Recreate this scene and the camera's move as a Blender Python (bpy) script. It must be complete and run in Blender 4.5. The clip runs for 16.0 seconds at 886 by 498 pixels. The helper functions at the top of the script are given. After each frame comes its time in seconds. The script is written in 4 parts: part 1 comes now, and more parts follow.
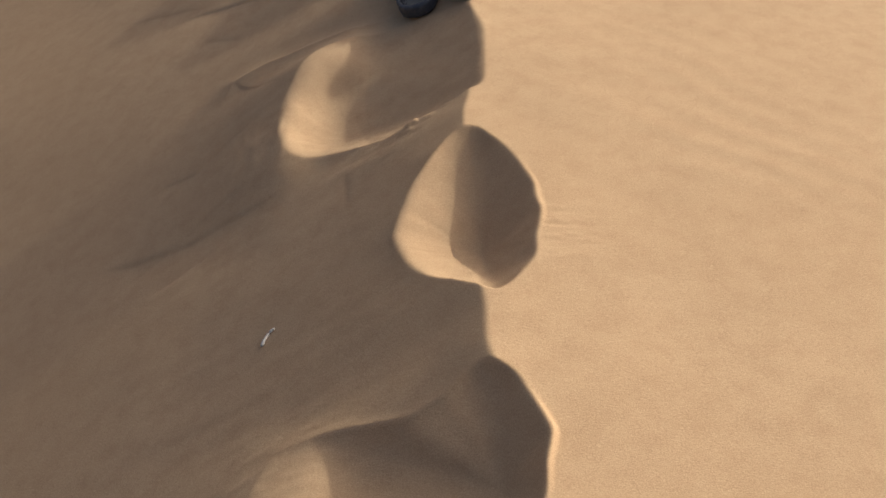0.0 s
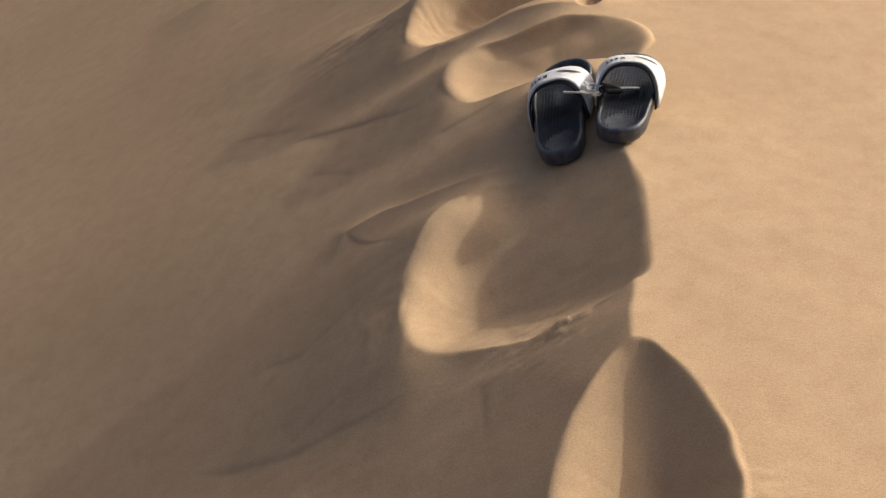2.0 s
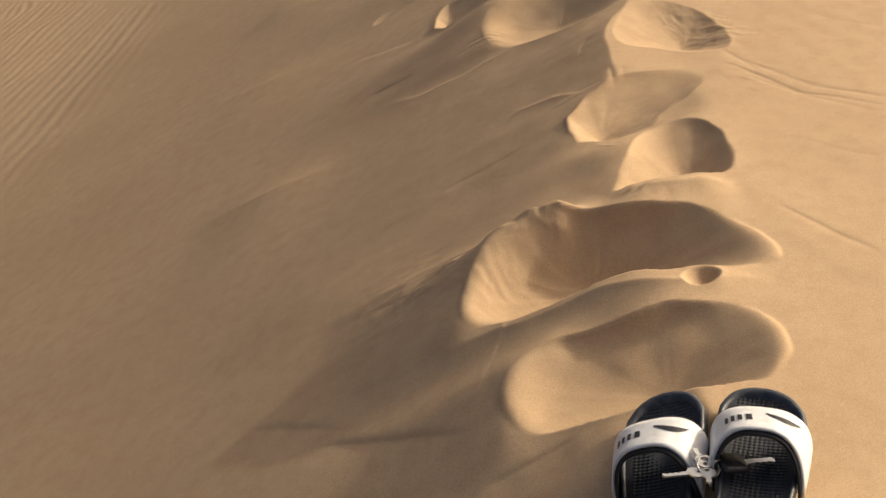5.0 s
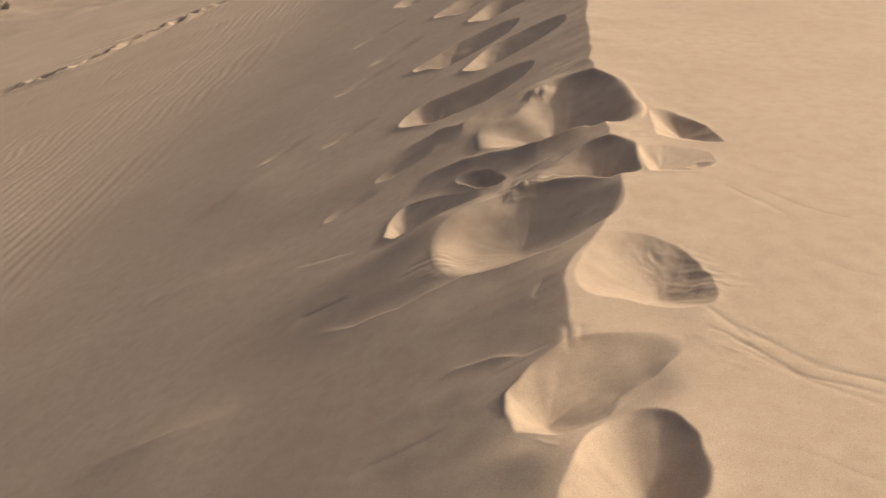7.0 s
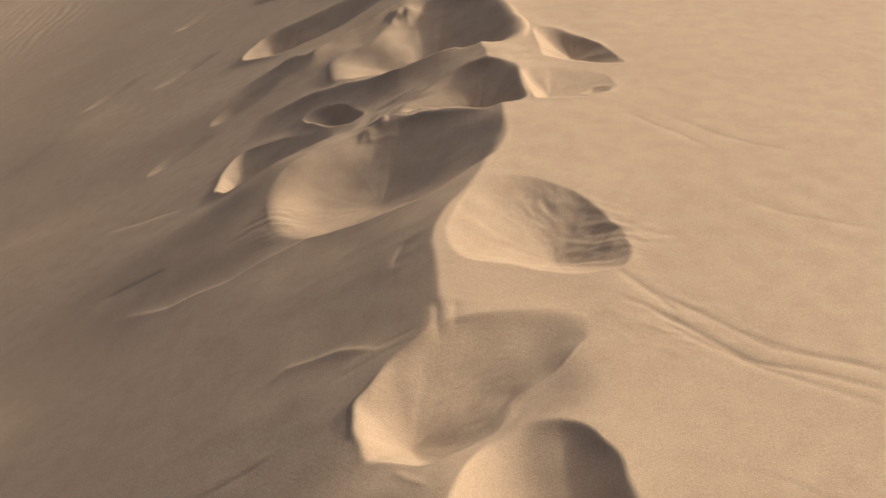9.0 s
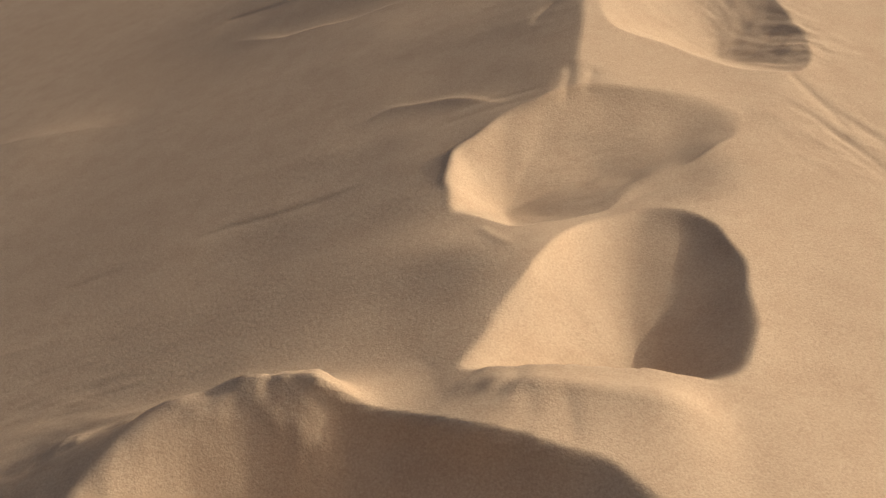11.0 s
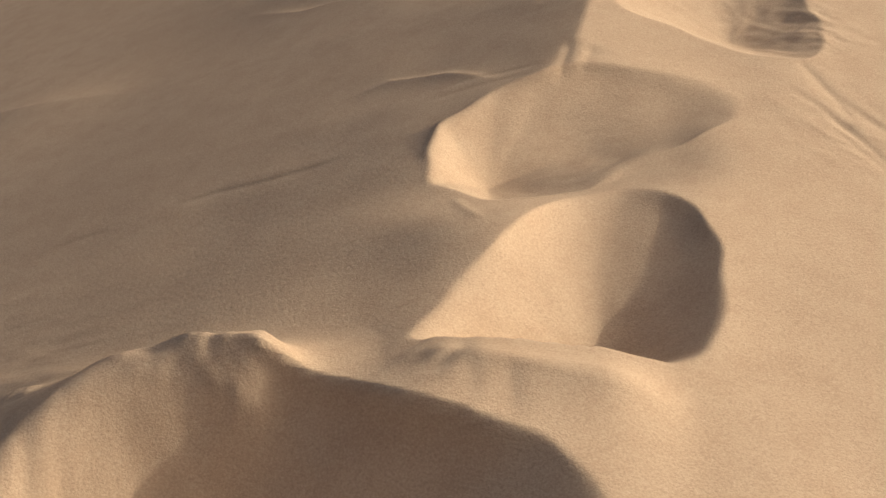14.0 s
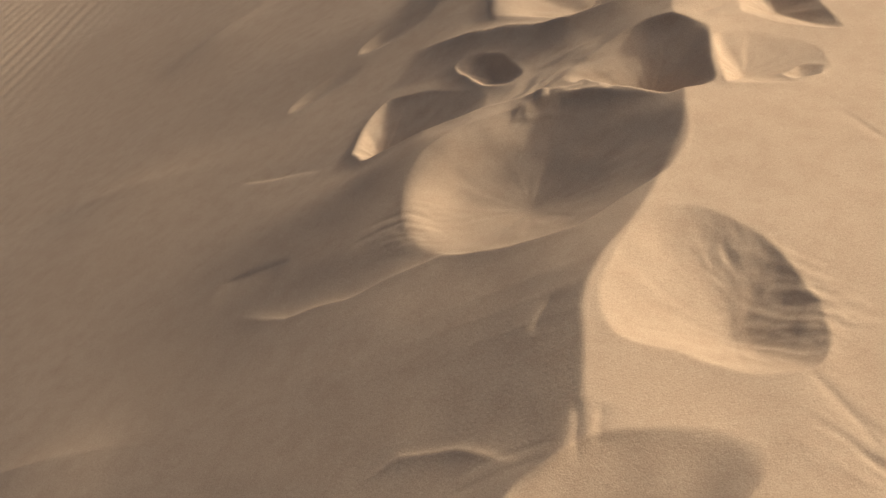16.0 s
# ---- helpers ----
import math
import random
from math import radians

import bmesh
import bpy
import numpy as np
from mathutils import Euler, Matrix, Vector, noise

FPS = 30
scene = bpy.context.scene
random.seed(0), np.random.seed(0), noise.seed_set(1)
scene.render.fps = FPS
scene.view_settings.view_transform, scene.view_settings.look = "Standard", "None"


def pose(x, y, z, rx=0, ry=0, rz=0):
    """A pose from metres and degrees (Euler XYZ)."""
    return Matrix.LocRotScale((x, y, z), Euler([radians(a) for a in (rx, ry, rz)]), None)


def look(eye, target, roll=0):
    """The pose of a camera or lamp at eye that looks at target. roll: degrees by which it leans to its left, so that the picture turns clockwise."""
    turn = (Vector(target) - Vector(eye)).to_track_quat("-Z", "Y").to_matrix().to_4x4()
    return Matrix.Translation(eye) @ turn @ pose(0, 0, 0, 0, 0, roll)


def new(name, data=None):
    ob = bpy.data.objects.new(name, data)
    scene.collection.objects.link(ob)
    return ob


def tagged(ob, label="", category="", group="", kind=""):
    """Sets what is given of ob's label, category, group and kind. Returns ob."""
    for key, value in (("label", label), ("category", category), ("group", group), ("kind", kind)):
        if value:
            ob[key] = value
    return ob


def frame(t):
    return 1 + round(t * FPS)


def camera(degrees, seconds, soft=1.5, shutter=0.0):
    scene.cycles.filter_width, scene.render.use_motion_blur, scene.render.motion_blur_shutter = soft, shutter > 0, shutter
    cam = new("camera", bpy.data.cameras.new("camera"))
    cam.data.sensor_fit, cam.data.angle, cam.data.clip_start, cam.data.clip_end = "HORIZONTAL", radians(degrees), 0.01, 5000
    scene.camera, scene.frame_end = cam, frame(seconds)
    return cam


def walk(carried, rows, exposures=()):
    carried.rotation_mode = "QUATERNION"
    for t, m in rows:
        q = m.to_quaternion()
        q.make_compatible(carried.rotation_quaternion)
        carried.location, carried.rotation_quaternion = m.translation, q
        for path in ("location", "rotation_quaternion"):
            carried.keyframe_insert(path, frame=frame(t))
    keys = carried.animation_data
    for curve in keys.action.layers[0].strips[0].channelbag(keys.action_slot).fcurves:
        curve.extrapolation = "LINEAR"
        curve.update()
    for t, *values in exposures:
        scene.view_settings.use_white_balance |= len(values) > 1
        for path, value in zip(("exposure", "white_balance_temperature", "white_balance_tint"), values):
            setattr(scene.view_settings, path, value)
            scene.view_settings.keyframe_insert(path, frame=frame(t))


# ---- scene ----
cam = camera(44.0, 16.0, soft=1.5)
PATH = [
    (0, (-0.307, -2.198, 0.878), (-0.09, -0.596, -0.298), 0.3),
    (0.5, (-0.353, -2.1, 0.906), (-0.147, -0.476, -0.243), -0.1),
    (1, (-0.384, -2.032, 0.919), (-0.231, -0.468, -0.318), 0.4),
    (1.5, (-0.369, -1.936, 0.928), (-0.318, -0.359, -0.302), -2.2),
    (2, (-0.329, -1.751, 0.914), (-0.292, -0.111, -0.23), -3.1),
    (2.5, (-0.249, -1.592, 0.908), (-0.326, 0.112, -0.136), -5.0),
    (3, (-0.2, -1.483, 0.955), (-0.42, 0.259, -0.002), -7.4),
    (3.2, (-0.212, -1.451, 0.98), (-0.462, 0.297, 0.042), -7.5),
    (5.3, (-0.2, -0.963, 0.962), (-0.339, 0.75, -0.062), -5.9),
    (5.5, (-0.19, -0.901, 0.959), (-0.342, 0.851, 0.006), -4.4),
    (6, (-0.156, -0.818, 0.962), (-0.39, 0.92, 0.001), -6.3),
    (6.5, (-0.057, -0.593, 0.908), (-0.167, 1.204, 0.037), -3.8),
    (7, (-0.042, -0.491, 0.945), (-0.224, 1.339, 0.157), -4.4),
    (7.5, (-0.015, -0.417, 0.923), (-0.323, 1.421, 0.199), -4.1),
    (8, (-0.037, -0.239, 0.871), (-0.138, 1.565, 0.012), -4.3),
    (8.2, (-0.012, -0.14, 0.823), (-0.042, 1.658, -0.052), -4.5),
    (8.5, (-0.039, -0.062, 0.816), (0.098, 1.718, -0.086), -4.3),
    (9, (-0.005, -0.009, 0.746), (0.015, 1.782, -0.145), -3.9),
    (9.5, (-0.009, 0.032, 0.661), (-0.039, 1.771, -0.327), -2.3),
    (10, (0.002, 0.073, 0.613), (-0.08, 1.726, -0.51), -0.1),
    (12.5, (0.03, 0.095, 0.551), (-0.41, 1.678, -0.589), 3.5),
    (13, (0.043, 0.081, 0.555), (-0.45, 1.644, -0.591), 1.2),
    (13.5, (0.077, 0.095, 0.539), (-0.346, 1.69, -0.591), 2.0),
    (14, (0.1, 0.112, 0.539), (-0.22, 1.72, -0.606), 4.7),
    (14.5, (0.104, 0.15, 0.581), (-0.156, 1.756, -0.582), 3.7),
    (15, (0.088, 0.218, 0.66), (-0.175, 1.851, -0.464), 1.7),
    (15.5, (0.097, 0.294, 0.807), (-0.264, 1.905, -0.323), -5.1),
    (16, (0.038, 0.381, 0.868), (-0.273, 2.0, -0.264), -6.7),
]
walk(cam, [(t, look(eye, target, roll)) for t, eye, target, roll in PATH],
     exposures=[(0.0, -0.08, 6550, 10), (3.2, -0.06, 6450, 10), (5.3, 0.0, 7350, 10), (5.7, 0.0, 7350, 10), (6.5, -0.06, 6350, 10),
                (7.5, -0.05, 5850, 10), (9.0, -0.15, 6100, 10), (10.0, -0.20, 6400, 10), (12.5, -0.07, 6300, 10), (14.5, -0.08, 6250, 10), (16.0, -0.10, 6250, 10)])

# ---- light: low hazy sun over the windward side, dusty sky ----
SUN_EL, SUN_AZ = radians(28), radians(67)      # azimuth from +y towards +x
world = bpy.data.worlds.new("desert_sky")
scene.world = world
world.use_nodes = True
wn = world.node_tree.nodes
sky = wn.new("ShaderNodeTexSky")
sky.sky_type, sky.sun_disc = "NISHITA", False
sky.sun_elevation, sky.sun_rotation = SUN_EL, SUN_AZ
sky.air_density, sky.dust_density, sky.ozone_density = 0.6, 8.0, 0.3
world.node_tree.links.new(sky.outputs[0], wn["Background"].inputs[0])
wn["Background"].inputs[1].default_value = 0.15

sun_data = bpy.data.lights.new("sun", "SUN")
sun_data.energy, sun_data.angle, sun_data.color = 2.55, radians(0.55), (1.0, 0.955, 0.835)
sun = new("sun", sun_data)
to_sun = Vector((math.sin(SUN_AZ) * math.cos(SUN_EL), math.cos(SUN_AZ) * math.cos(SUN_EL), math.sin(SUN_EL)))
sun.matrix_world = Matrix.Translation((20, 20, 30)) @ to_sun.to_track_quat("Z", "Y").to_matrix().to_4x4()


# ---- materials ----
def material(name, rough=0.6, metal=0.0, colour=(0.5, 0.5, 0.5)):
    m = bpy.data.materials.new(name)
    m.use_nodes = True
    b = m.node_tree.nodes["Principled BSDF"]
    b.inputs["Base Color"].default_value = (*colour, 1)
    b.inputs["Roughness"].default_value = rough
    b.inputs["Metallic"].default_value = metal
    return m, m.node_tree.nodes, m.node_tree.links, b


def noise_node(nodes, links, coord, scale, detail=4.0, rough=0.55):
    n = nodes.new("ShaderNodeTexNoise")
    n.inputs["Scale"].default_value, n.inputs["Detail"].default_value = scale, detail
    n.inputs["Roughness"].default_value = rough
    links.new(coord.outputs["Object"], n.inputs["Vector"])
    return n


def mixed(nodes, links, fac, a, b):
    """A colour mix of a and b (colours or sockets) by a socket."""
    mx = nodes.new("ShaderNodeMix")
    mx.data_type = "RGBA"
    links.new(fac, mx.inputs["Factor"])
    for slot, v in (("A", a), ("B", b)):
        sock = [s for s in mx.inputs if s.name == slot and s.type == "RGBA"][0]
        if isinstance(v, tuple):
            sock.default_value = (*v, 1)
        else:
            links.new(v, sock)
    return [s for s in mx.outputs if s.type == "RGBA"][0]


def spread(nodes, links, sock, lo, hi):
    r = nodes.new("ShaderNodeMapRange")
    r.inputs["From Min"].default_value, r.inputs["From Max"].default_value = lo, hi
    links.new(sock, r.inputs["Value"])
    return r.outputs[0]


def sand_material():
    m, nodes, links, b = material("sand", 0.9)
    b.inputs["Specular IOR Level"].default_value = 0.15
    co = nodes.new("ShaderNodeTexCoord")
    broad = noise_node(nodes, links, co, 1.7, 5)
    mid = noise_node(nodes, links, co, 23, 6, 0.65)
    grain = noise_node(nodes, links, co, 520, 2, 0.7)
    fine = noise_node(nodes, links, co, 190, 3, 0.6)
    c = mixed(nodes, links, spread(nodes, links, broad.outputs[0], 0.3, 0.7), SAND_A, SAND_B)
    c = mixed(nodes, links, spread(nodes, links, mid.outputs[0], 0.42, 0.85), c, SAND_C)
    c = mixed(nodes, links, spread(nodes, links, grain.outputs[0], 0.50, 0.95), c, SAND_DARK)
    c = mixed(nodes, links, spread(nodes, links, grain.outputs[0], 0.50, 0.10), c, SAND_PALE)
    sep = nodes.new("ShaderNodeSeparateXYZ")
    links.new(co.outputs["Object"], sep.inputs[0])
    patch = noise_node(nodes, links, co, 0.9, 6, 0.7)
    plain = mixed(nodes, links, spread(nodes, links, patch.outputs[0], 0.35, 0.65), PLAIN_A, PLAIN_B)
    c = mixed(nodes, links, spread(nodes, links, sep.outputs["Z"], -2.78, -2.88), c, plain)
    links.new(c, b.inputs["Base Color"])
    b1, b2 = nodes.new("ShaderNodeBump"), nodes.new("ShaderNodeBump")
    b1.inputs["Distance"].default_value, b1.inputs["Strength"].default_value = 0.0012, 0.34
    b2.inputs["Distance"].default_value, b2.inputs["Strength"].default_value = 0.0030, 0.11
    links.new(grain.outputs[0], b1.inputs["Height"])
    links.new(fine.outputs[0], b2.inputs["Height"])
    links.new(b2.outputs[0], b1.inputs["Normal"])
    links.new(b1.outputs[0], b.inputs["Normal"])
    return m


SAND_A, SAND_B, SAND_C = (0.50, 0.345, 0.205), (0.56, 0.395, 0.24), (0.45, 0.30, 0.175)
SAND_DARK, SAND_PALE = (0.33, 0.22, 0.125), (0.62, 0.46, 0.295)
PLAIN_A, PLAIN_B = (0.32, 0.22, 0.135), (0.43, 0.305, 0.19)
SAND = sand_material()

# ---- the dune: one sheet of sand from the trodden crest to the horizon ----
TAU = 2 * math.pi


def lattice(x, y, size, seed):
    """Smooth value noise in -1..1 with cells of that size."""
    rng = np.random.RandomState(seed)
    tab = rng.uniform(-1, 1, (64, 64))
    u, v = x / size, y / size
    i, j = np.floor(u).astype(int), np.floor(v).astype(int)
    fu, fv = u - i, v - j
    fu, fv = fu * fu * (3 - 2 * fu), fv * fv * (3 - 2 * fv)
    i0, i1, j0, j1 = i % 64, (i + 1) % 64, j % 64, (j + 1) % 64
    return (tab[i0, j0] * (1 - fu) + tab[i1, j0] * fu) * (1 - fv) + (tab[i0, j1] * (1 - fu) + tab[i1, j1] * fu) * fv


def bump(t):
    t = np.clip(t, 0, 1)
    return t * t * (3 - 2 * t)


def crest_x(y):
    return np.interp(y, CREST_Y, CREST_X)


CREST_Y = [-40, -3, -1.6, -1.1, -0.55, -0.38, 0.0, 0.25, 0.5, 0.9, 1.3, 1.5, 1.68, 1.9, 2.3, 3.07, 3.9, 5.2, 9, 40]
CREST_X = [-2, -0.2, -0.13, -0.11, -0.05, 0.005, 0.02, 0.0, -0.05, -0.03, 0.0, -0.005, 0.09, 0.145, 0.14, 0.136, 0.165, 0.23, 0.5, 3]
FOOT_Z = -2.9
KNEE_Y = [9, 11.2, 11.8, 12.3, 12.9, 13.6, 14.4, 14.8, 17, 20]
KNEE = [9.0, 8.0, 6.9, 6.1, 5.65, 5.2, 4.95, 4.45, 3.9, 3.5]
TRAIL_X = [-7.6, -6.4, -5.5, -4.9, -4.3, -3.5]
TRAIL_Y = [11.7, 11.75, 12.0, 12.8, 13.65, 14.7]


def eased(y, at, values, reach=0.3):
    """Values along the crest, without kinks."""
    return sum(np.interp(y + reach * k / 4, at, values) for k in range(-4, 5)) / 9


def dune(x, y):
    """The untrodden dune: gentle windward side, steeper lee face, flat plain beyond."""
    # the crest line with its small kinks, which fade out away from it
    sharp = (crest_x(y - 0.05) + crest_x(y) + crest_x(y + 0.05)) / 3 + 0.006 * lattice(x * 0, y, 0.07, 5)
    calm = sum(crest_x(y + k * 0.15) for k in range(-6, 7)) / 13
    w = np.exp(-((x - calm) / 0.30) ** 2)
    xc = sharp * w + calm * (1 - w)
    z0 = eased(y, [-40, -2, 1, 2, 3.2, 6, 40], [-0.6, -0.01, 0.012, 0.062, 0.07, 0.09, 0.3])
    d = x - xc
    upper = eased(y, [-0.9, -0.3, 0.2, 0.9, 1.2, 1.6, 2.0, 2.7, 3.4, 8], [0.57, 0.53, 0.445, 0.412, 0.392, 0.396, 0.405, 0.412, 0.410, 0.41], 0.25)
    out = -d
    bend = eased(y, [0.3, 1.5], [0.95, 0.8])
    ease = 0.15 * np.log1p(np.exp(np.clip((out - bend) / 0.15, -40, 40)))
    # a second, gentler stretch down to the foot trail, then an apron out to the plain
    knee = eased(y, KNEE_Y, KNEE, 0.6)
    foot = np.maximum(eased(y, [18.2, 19.4, 20.8, 22.9, 25.0, 34.0], [11.6, 10.6, 9.5, 8.4, 7.2, 5.0], 0.8), knee + 1.2)
    tail = np.maximum((z0 - FOOT_Z - 0.41 * (knee - 0.6) - 0.28 + 0.14 * (knee - 2.6)) / (foot - knee), 0.06)
    lower = 0.30 * np.log1p(np.exp(np.clip((out - 2.6) / 0.30, -40, 40)))
    far = 0.15 * np.log1p(np.exp(np.clip((out - knee) / 0.15, -40, 40)))
    steep = eased(y, [0.3, 0.9, 1.8, 2.4], [0.0, 0.055, 0.07, 0.0])
    brow = 0.08 * np.log1p(np.exp(np.clip((out - 0.38) / 0.08, -40, 40)))
    left = -upper * out - steep * (brow - ease) + (upper - 0.41) * ease + 0.14 * lower + (0.27 - tail) * far
    left = np.maximum(left, FOOT_Z - z0 + 0.02 * left)
    right = -0.055 * d - 0.0040 * d * d
    right = np.maximum(right, FOOT_Z - z0 + 0.001 * right)
    k = np.interp(y, [0.1, 0.25, 1.15, 1.3], [0.0008, 0.010, 0.008, 0.0008])
    left, right = np.where(d < 0, left, 0.55 * d), np.where(d < 0, -0.055 * d, right)
    both = np.minimum(left, right) - k * np.log1p(np.exp(-np.abs(left - right) / k))
    return z0 + both


def near(x, y, cx, cy, reach):
    return (np.abs(x - cx) < reach) & (np.abs(y - cy) < reach)


def pit(h, x, y, cx, cy, turn, a, b, depth, ou=0.0, ov=0.0, p=1.8, rim=0.0, rw=0.25, face=None, keep_power=4):
    """Press a hollow into h: half axes a, b turned by degrees, deepest at (ou, ov) of the half axes,
    with a raised rim, which may be strongest towards the heading face (degrees)."""
    m = near(x, y, cx, cy, 2.2 * max(a, b))
    ca, sa = math.cos(radians(turn)), math.sin(radians(turn))
    xm, ym, hm = x[m], y[m], h[m]
    dx = xm - cx + 0.004 * lattice(xm, ym, 0.05, 11) + 0.012 * lattice(xm, ym, 0.15, 12)
    dy = ym - cy + 0.004 * lattice(xm, ym, 0.05, 13) + 0.012 * lattice(xm, ym, 0.15, 14)
    u, v = (dx * ca + dy * sa) / a - ou, (-dx * sa + dy * ca) / b - ov
    # share of the way from the deepest point to the edge
    k = u * u + v * v + 1e-9
    q = u * ou + v * ov
    r = k / np.maximum(-q + np.sqrt(np.maximum(q * q - k * (ou * ou + ov * ov - 1), 0)), 1e-6)
    # the plane through the rim, on which the hollow is measured
    edge = (r > 0.92) & (r < 1.12)
    rows = np.stack([xm[edge] - cx, ym[edge] - cy, np.ones(edge.sum())], -1)
    k0, k1, k2 = np.linalg.lstsq(rows, hm[edge], rcond=None)[0]
    plane = k0 * (xm - cx) + k1 * (ym - cy) + k2
    w = 1.0
    if face is not None:
        w = 0.5 + 0.5 * np.cos(np.arctan2(dy, dx) - radians(face))
    ring = rim * w
    rc = np.minimum(r, 1)
    keep = rc ** keep_power
    inside = plane + (hm - plane) * keep + ring - (depth + ring) * (1 - rc ** p)
    h[m] = np.where(r < 1, inside, hm + ring * np.exp(-(np.maximum(r, 1) - 1) / rw))


def trace(x, y, points):
    """Signed distance from an open line (positive to the left of its way) and the share of the way along it."""
    best = np.full(x.shape, 1e9)
    side, share = np.zeros(x.shape), np.zeros(x.shape)
    lengths = [math.dist(p, q) for p, q in zip(points, points[1:])]
    gone = 0.0
    for (x0, y0), (x1, y1), ln in zip(points, points[1:], lengths):
        tx, ty = (x1 - x0) / ln, (y1 - y0) / ln
        dx, dy = x - x0, y - y0
        u = np.clip(dx * tx + dy * ty, 0, ln)
        gap = np.hypot(dx - u * tx, dy - u * ty)
        closer = gap < best
        best = np.where(closer, gap, best)
        side = np.where(closer, np.sign(-dx * ty + dy * tx), side)
        share = np.where(closer, (gone + u) / sum(lengths), share)
        gone += ln
    return best * side, share


def ridge(h, x, y, height, right_w, left_w, taper, points):
    """A sharp-crested ridge of sand along a line, with its own fall on either side of its way, sinking at both ends."""
    px, py = [p[0] for p in points], [p[1] for p in points]
    pad = 5 * max(right_w, left_w)
    m = (x > min(px) - pad) & (x < max(px) + pad) & (y > min(py) - pad) & (y < max(py) + pad)
    xm, ym = x[m], y[m]
    wx, wy = xm + 0.006 * lattice(xm, ym, 0.06, 21), ym + 0.006 * lattice(xm, ym, 0.06, 22)
    v, u = trace(wx, wy, points)
    fade = bump(u / taper) * bump((1 - u) / taper)
    h[m] += height * fade * np.where(v < 0, np.exp(-np.abs(v) / right_w), np.exp(-np.abs(v) / left_w)) * (1 + 0.12 * lattice(xm, ym, 0.05, 25))


def bank(h, x, y, height, reach, points, lee=3.0):
    """A rounded bank of thrown-up sand along a line, which runs out gently down the lee side."""
    lengths = [0.0]
    for p, q in zip(points, points[1:]):
        lengths.append(lengths[-1] + math.dist(p, q))
    n = max(2, round(lengths[-1] / (0.6 * reach)))
    share = height * lengths[-1] / (n - 1) / (math.sqrt(math.pi) * reach)
    for k in range(n):
        at = lengths[-1] * k / (n - 1)
        cx, cy = np.interp(at, lengths, [p[0] for p in points]), np.interp(at, lengths, [p[1] for p in points])
        m = (x > cx - 3 * lee * reach) & (x < cx + 3 * reach) & (np.abs(y - cy) < 3 * reach)
        fall = np.where(x[m] < cx, lee, 1.0)
        h[m] += share * np.exp(-(((x[m] - cx) / fall) ** 2 + (y[m] - cy) ** 2) / reach ** 2)


def hollow(h, x, y, cx, cy, depth, p, rim, face, flute, corners, soft=5.0):
    """A trodden hollow, deepest at cx, cy, whose edge runs through the corners; its walls fall straight for p near 1.
    A rim is thrown up, strongest towards the heading face (degrees); flute: how far sand has run down the walls."""
    reach = max(math.hypot(px - cx, py - cy) for px, py in corners)
    m = near(x, y, cx, cy, 1.8 * reach)
    xm, ym, hm = x[m], y[m], h[m]
    # the edge's distance for each of 180 headings, its corners a little rounded
    ang = np.arange(180) * TAU / 180
    ux, uy = np.cos(ang), np.sin(ang)
    edge = np.full(180, 0.0)
    for (ax, ay), (bx, by) in zip(corners, corners[1:] + corners[:1]):
        ax, ay, ex, ey = ax - cx, ay - cy, bx - ax, by - ay
        den = ux * ey - uy * ex
        den = np.where(np.abs(den) < 1e-9, 1e-9, den)
        far, along = (ax * ey - ay * ex) / den, (ax * uy - ay * ux) / den
        edge = np.where((far > 0) & (along >= -1e-6) & (along <= 1 + 1e-6), np.maximum(edge, far), edge)
    k = np.exp(-(np.arange(-12, 13) * 2 / soft) ** 2 / 2)
    edge = np.convolve(np.concatenate([edge[-12:], edge, edge[:12]]), k / k.sum(), "valid")
    dx = xm - cx + 0.003 * lattice(xm, ym, 0.035, 11) + 0.005 * lattice(xm, ym, 0.10, 12)
    dy = ym - cy + 0.003 * lattice(xm, ym, 0.035, 13) + 0.005 * lattice(xm, ym, 0.10, 14)
    turn = (np.arctan2(dy, dx) % TAU) / TAU * 180
    r = np.hypot(dx, dy) / np.interp(turn, np.arange(181), np.append(edge, edge[0]))
    on = (r > 0.94) & (r < 1.10)
    rows = np.stack([xm[on] - cx, ym[on] - cy, np.ones(on.sum())], -1)
    k0, k1, k2 = np.linalg.lstsq(rows, hm[on], rcond=None)[0]
    plane = k0 * (xm - cx) + k1 * (ym - cy) + k2
    ring = rim * (0.5 + 0.5 * np.cos(np.arctan2(dy, dx) - radians(face)))
    rc = np.minimum(np.sqrt(np.minimum(r, 1) ** 2 + 0.005), 1)
    wall = rc * (1 - rc) * 4
    rib = flute * wall * (lattice(turn / 180 * 64, r * 1.3, 1.0, 15) + 0.6 * lattice(turn / 180 * 32, r * 2.1, 1.0, 16))
    rib += 0.006 * reach * wall * lattice(0.8 * xm + 0.6 * ym, 0.8 * ym - 0.6 * xm, 0.06, 33)
    inside = plane + (hm - plane) * rc ** 14 + ring - (depth + ring) * (1 - rc ** p) + rib
    h[m] = np.where(r < 1, inside, hm + ring * np.exp(-(np.maximum(r, 1) - 1) / 0.22))


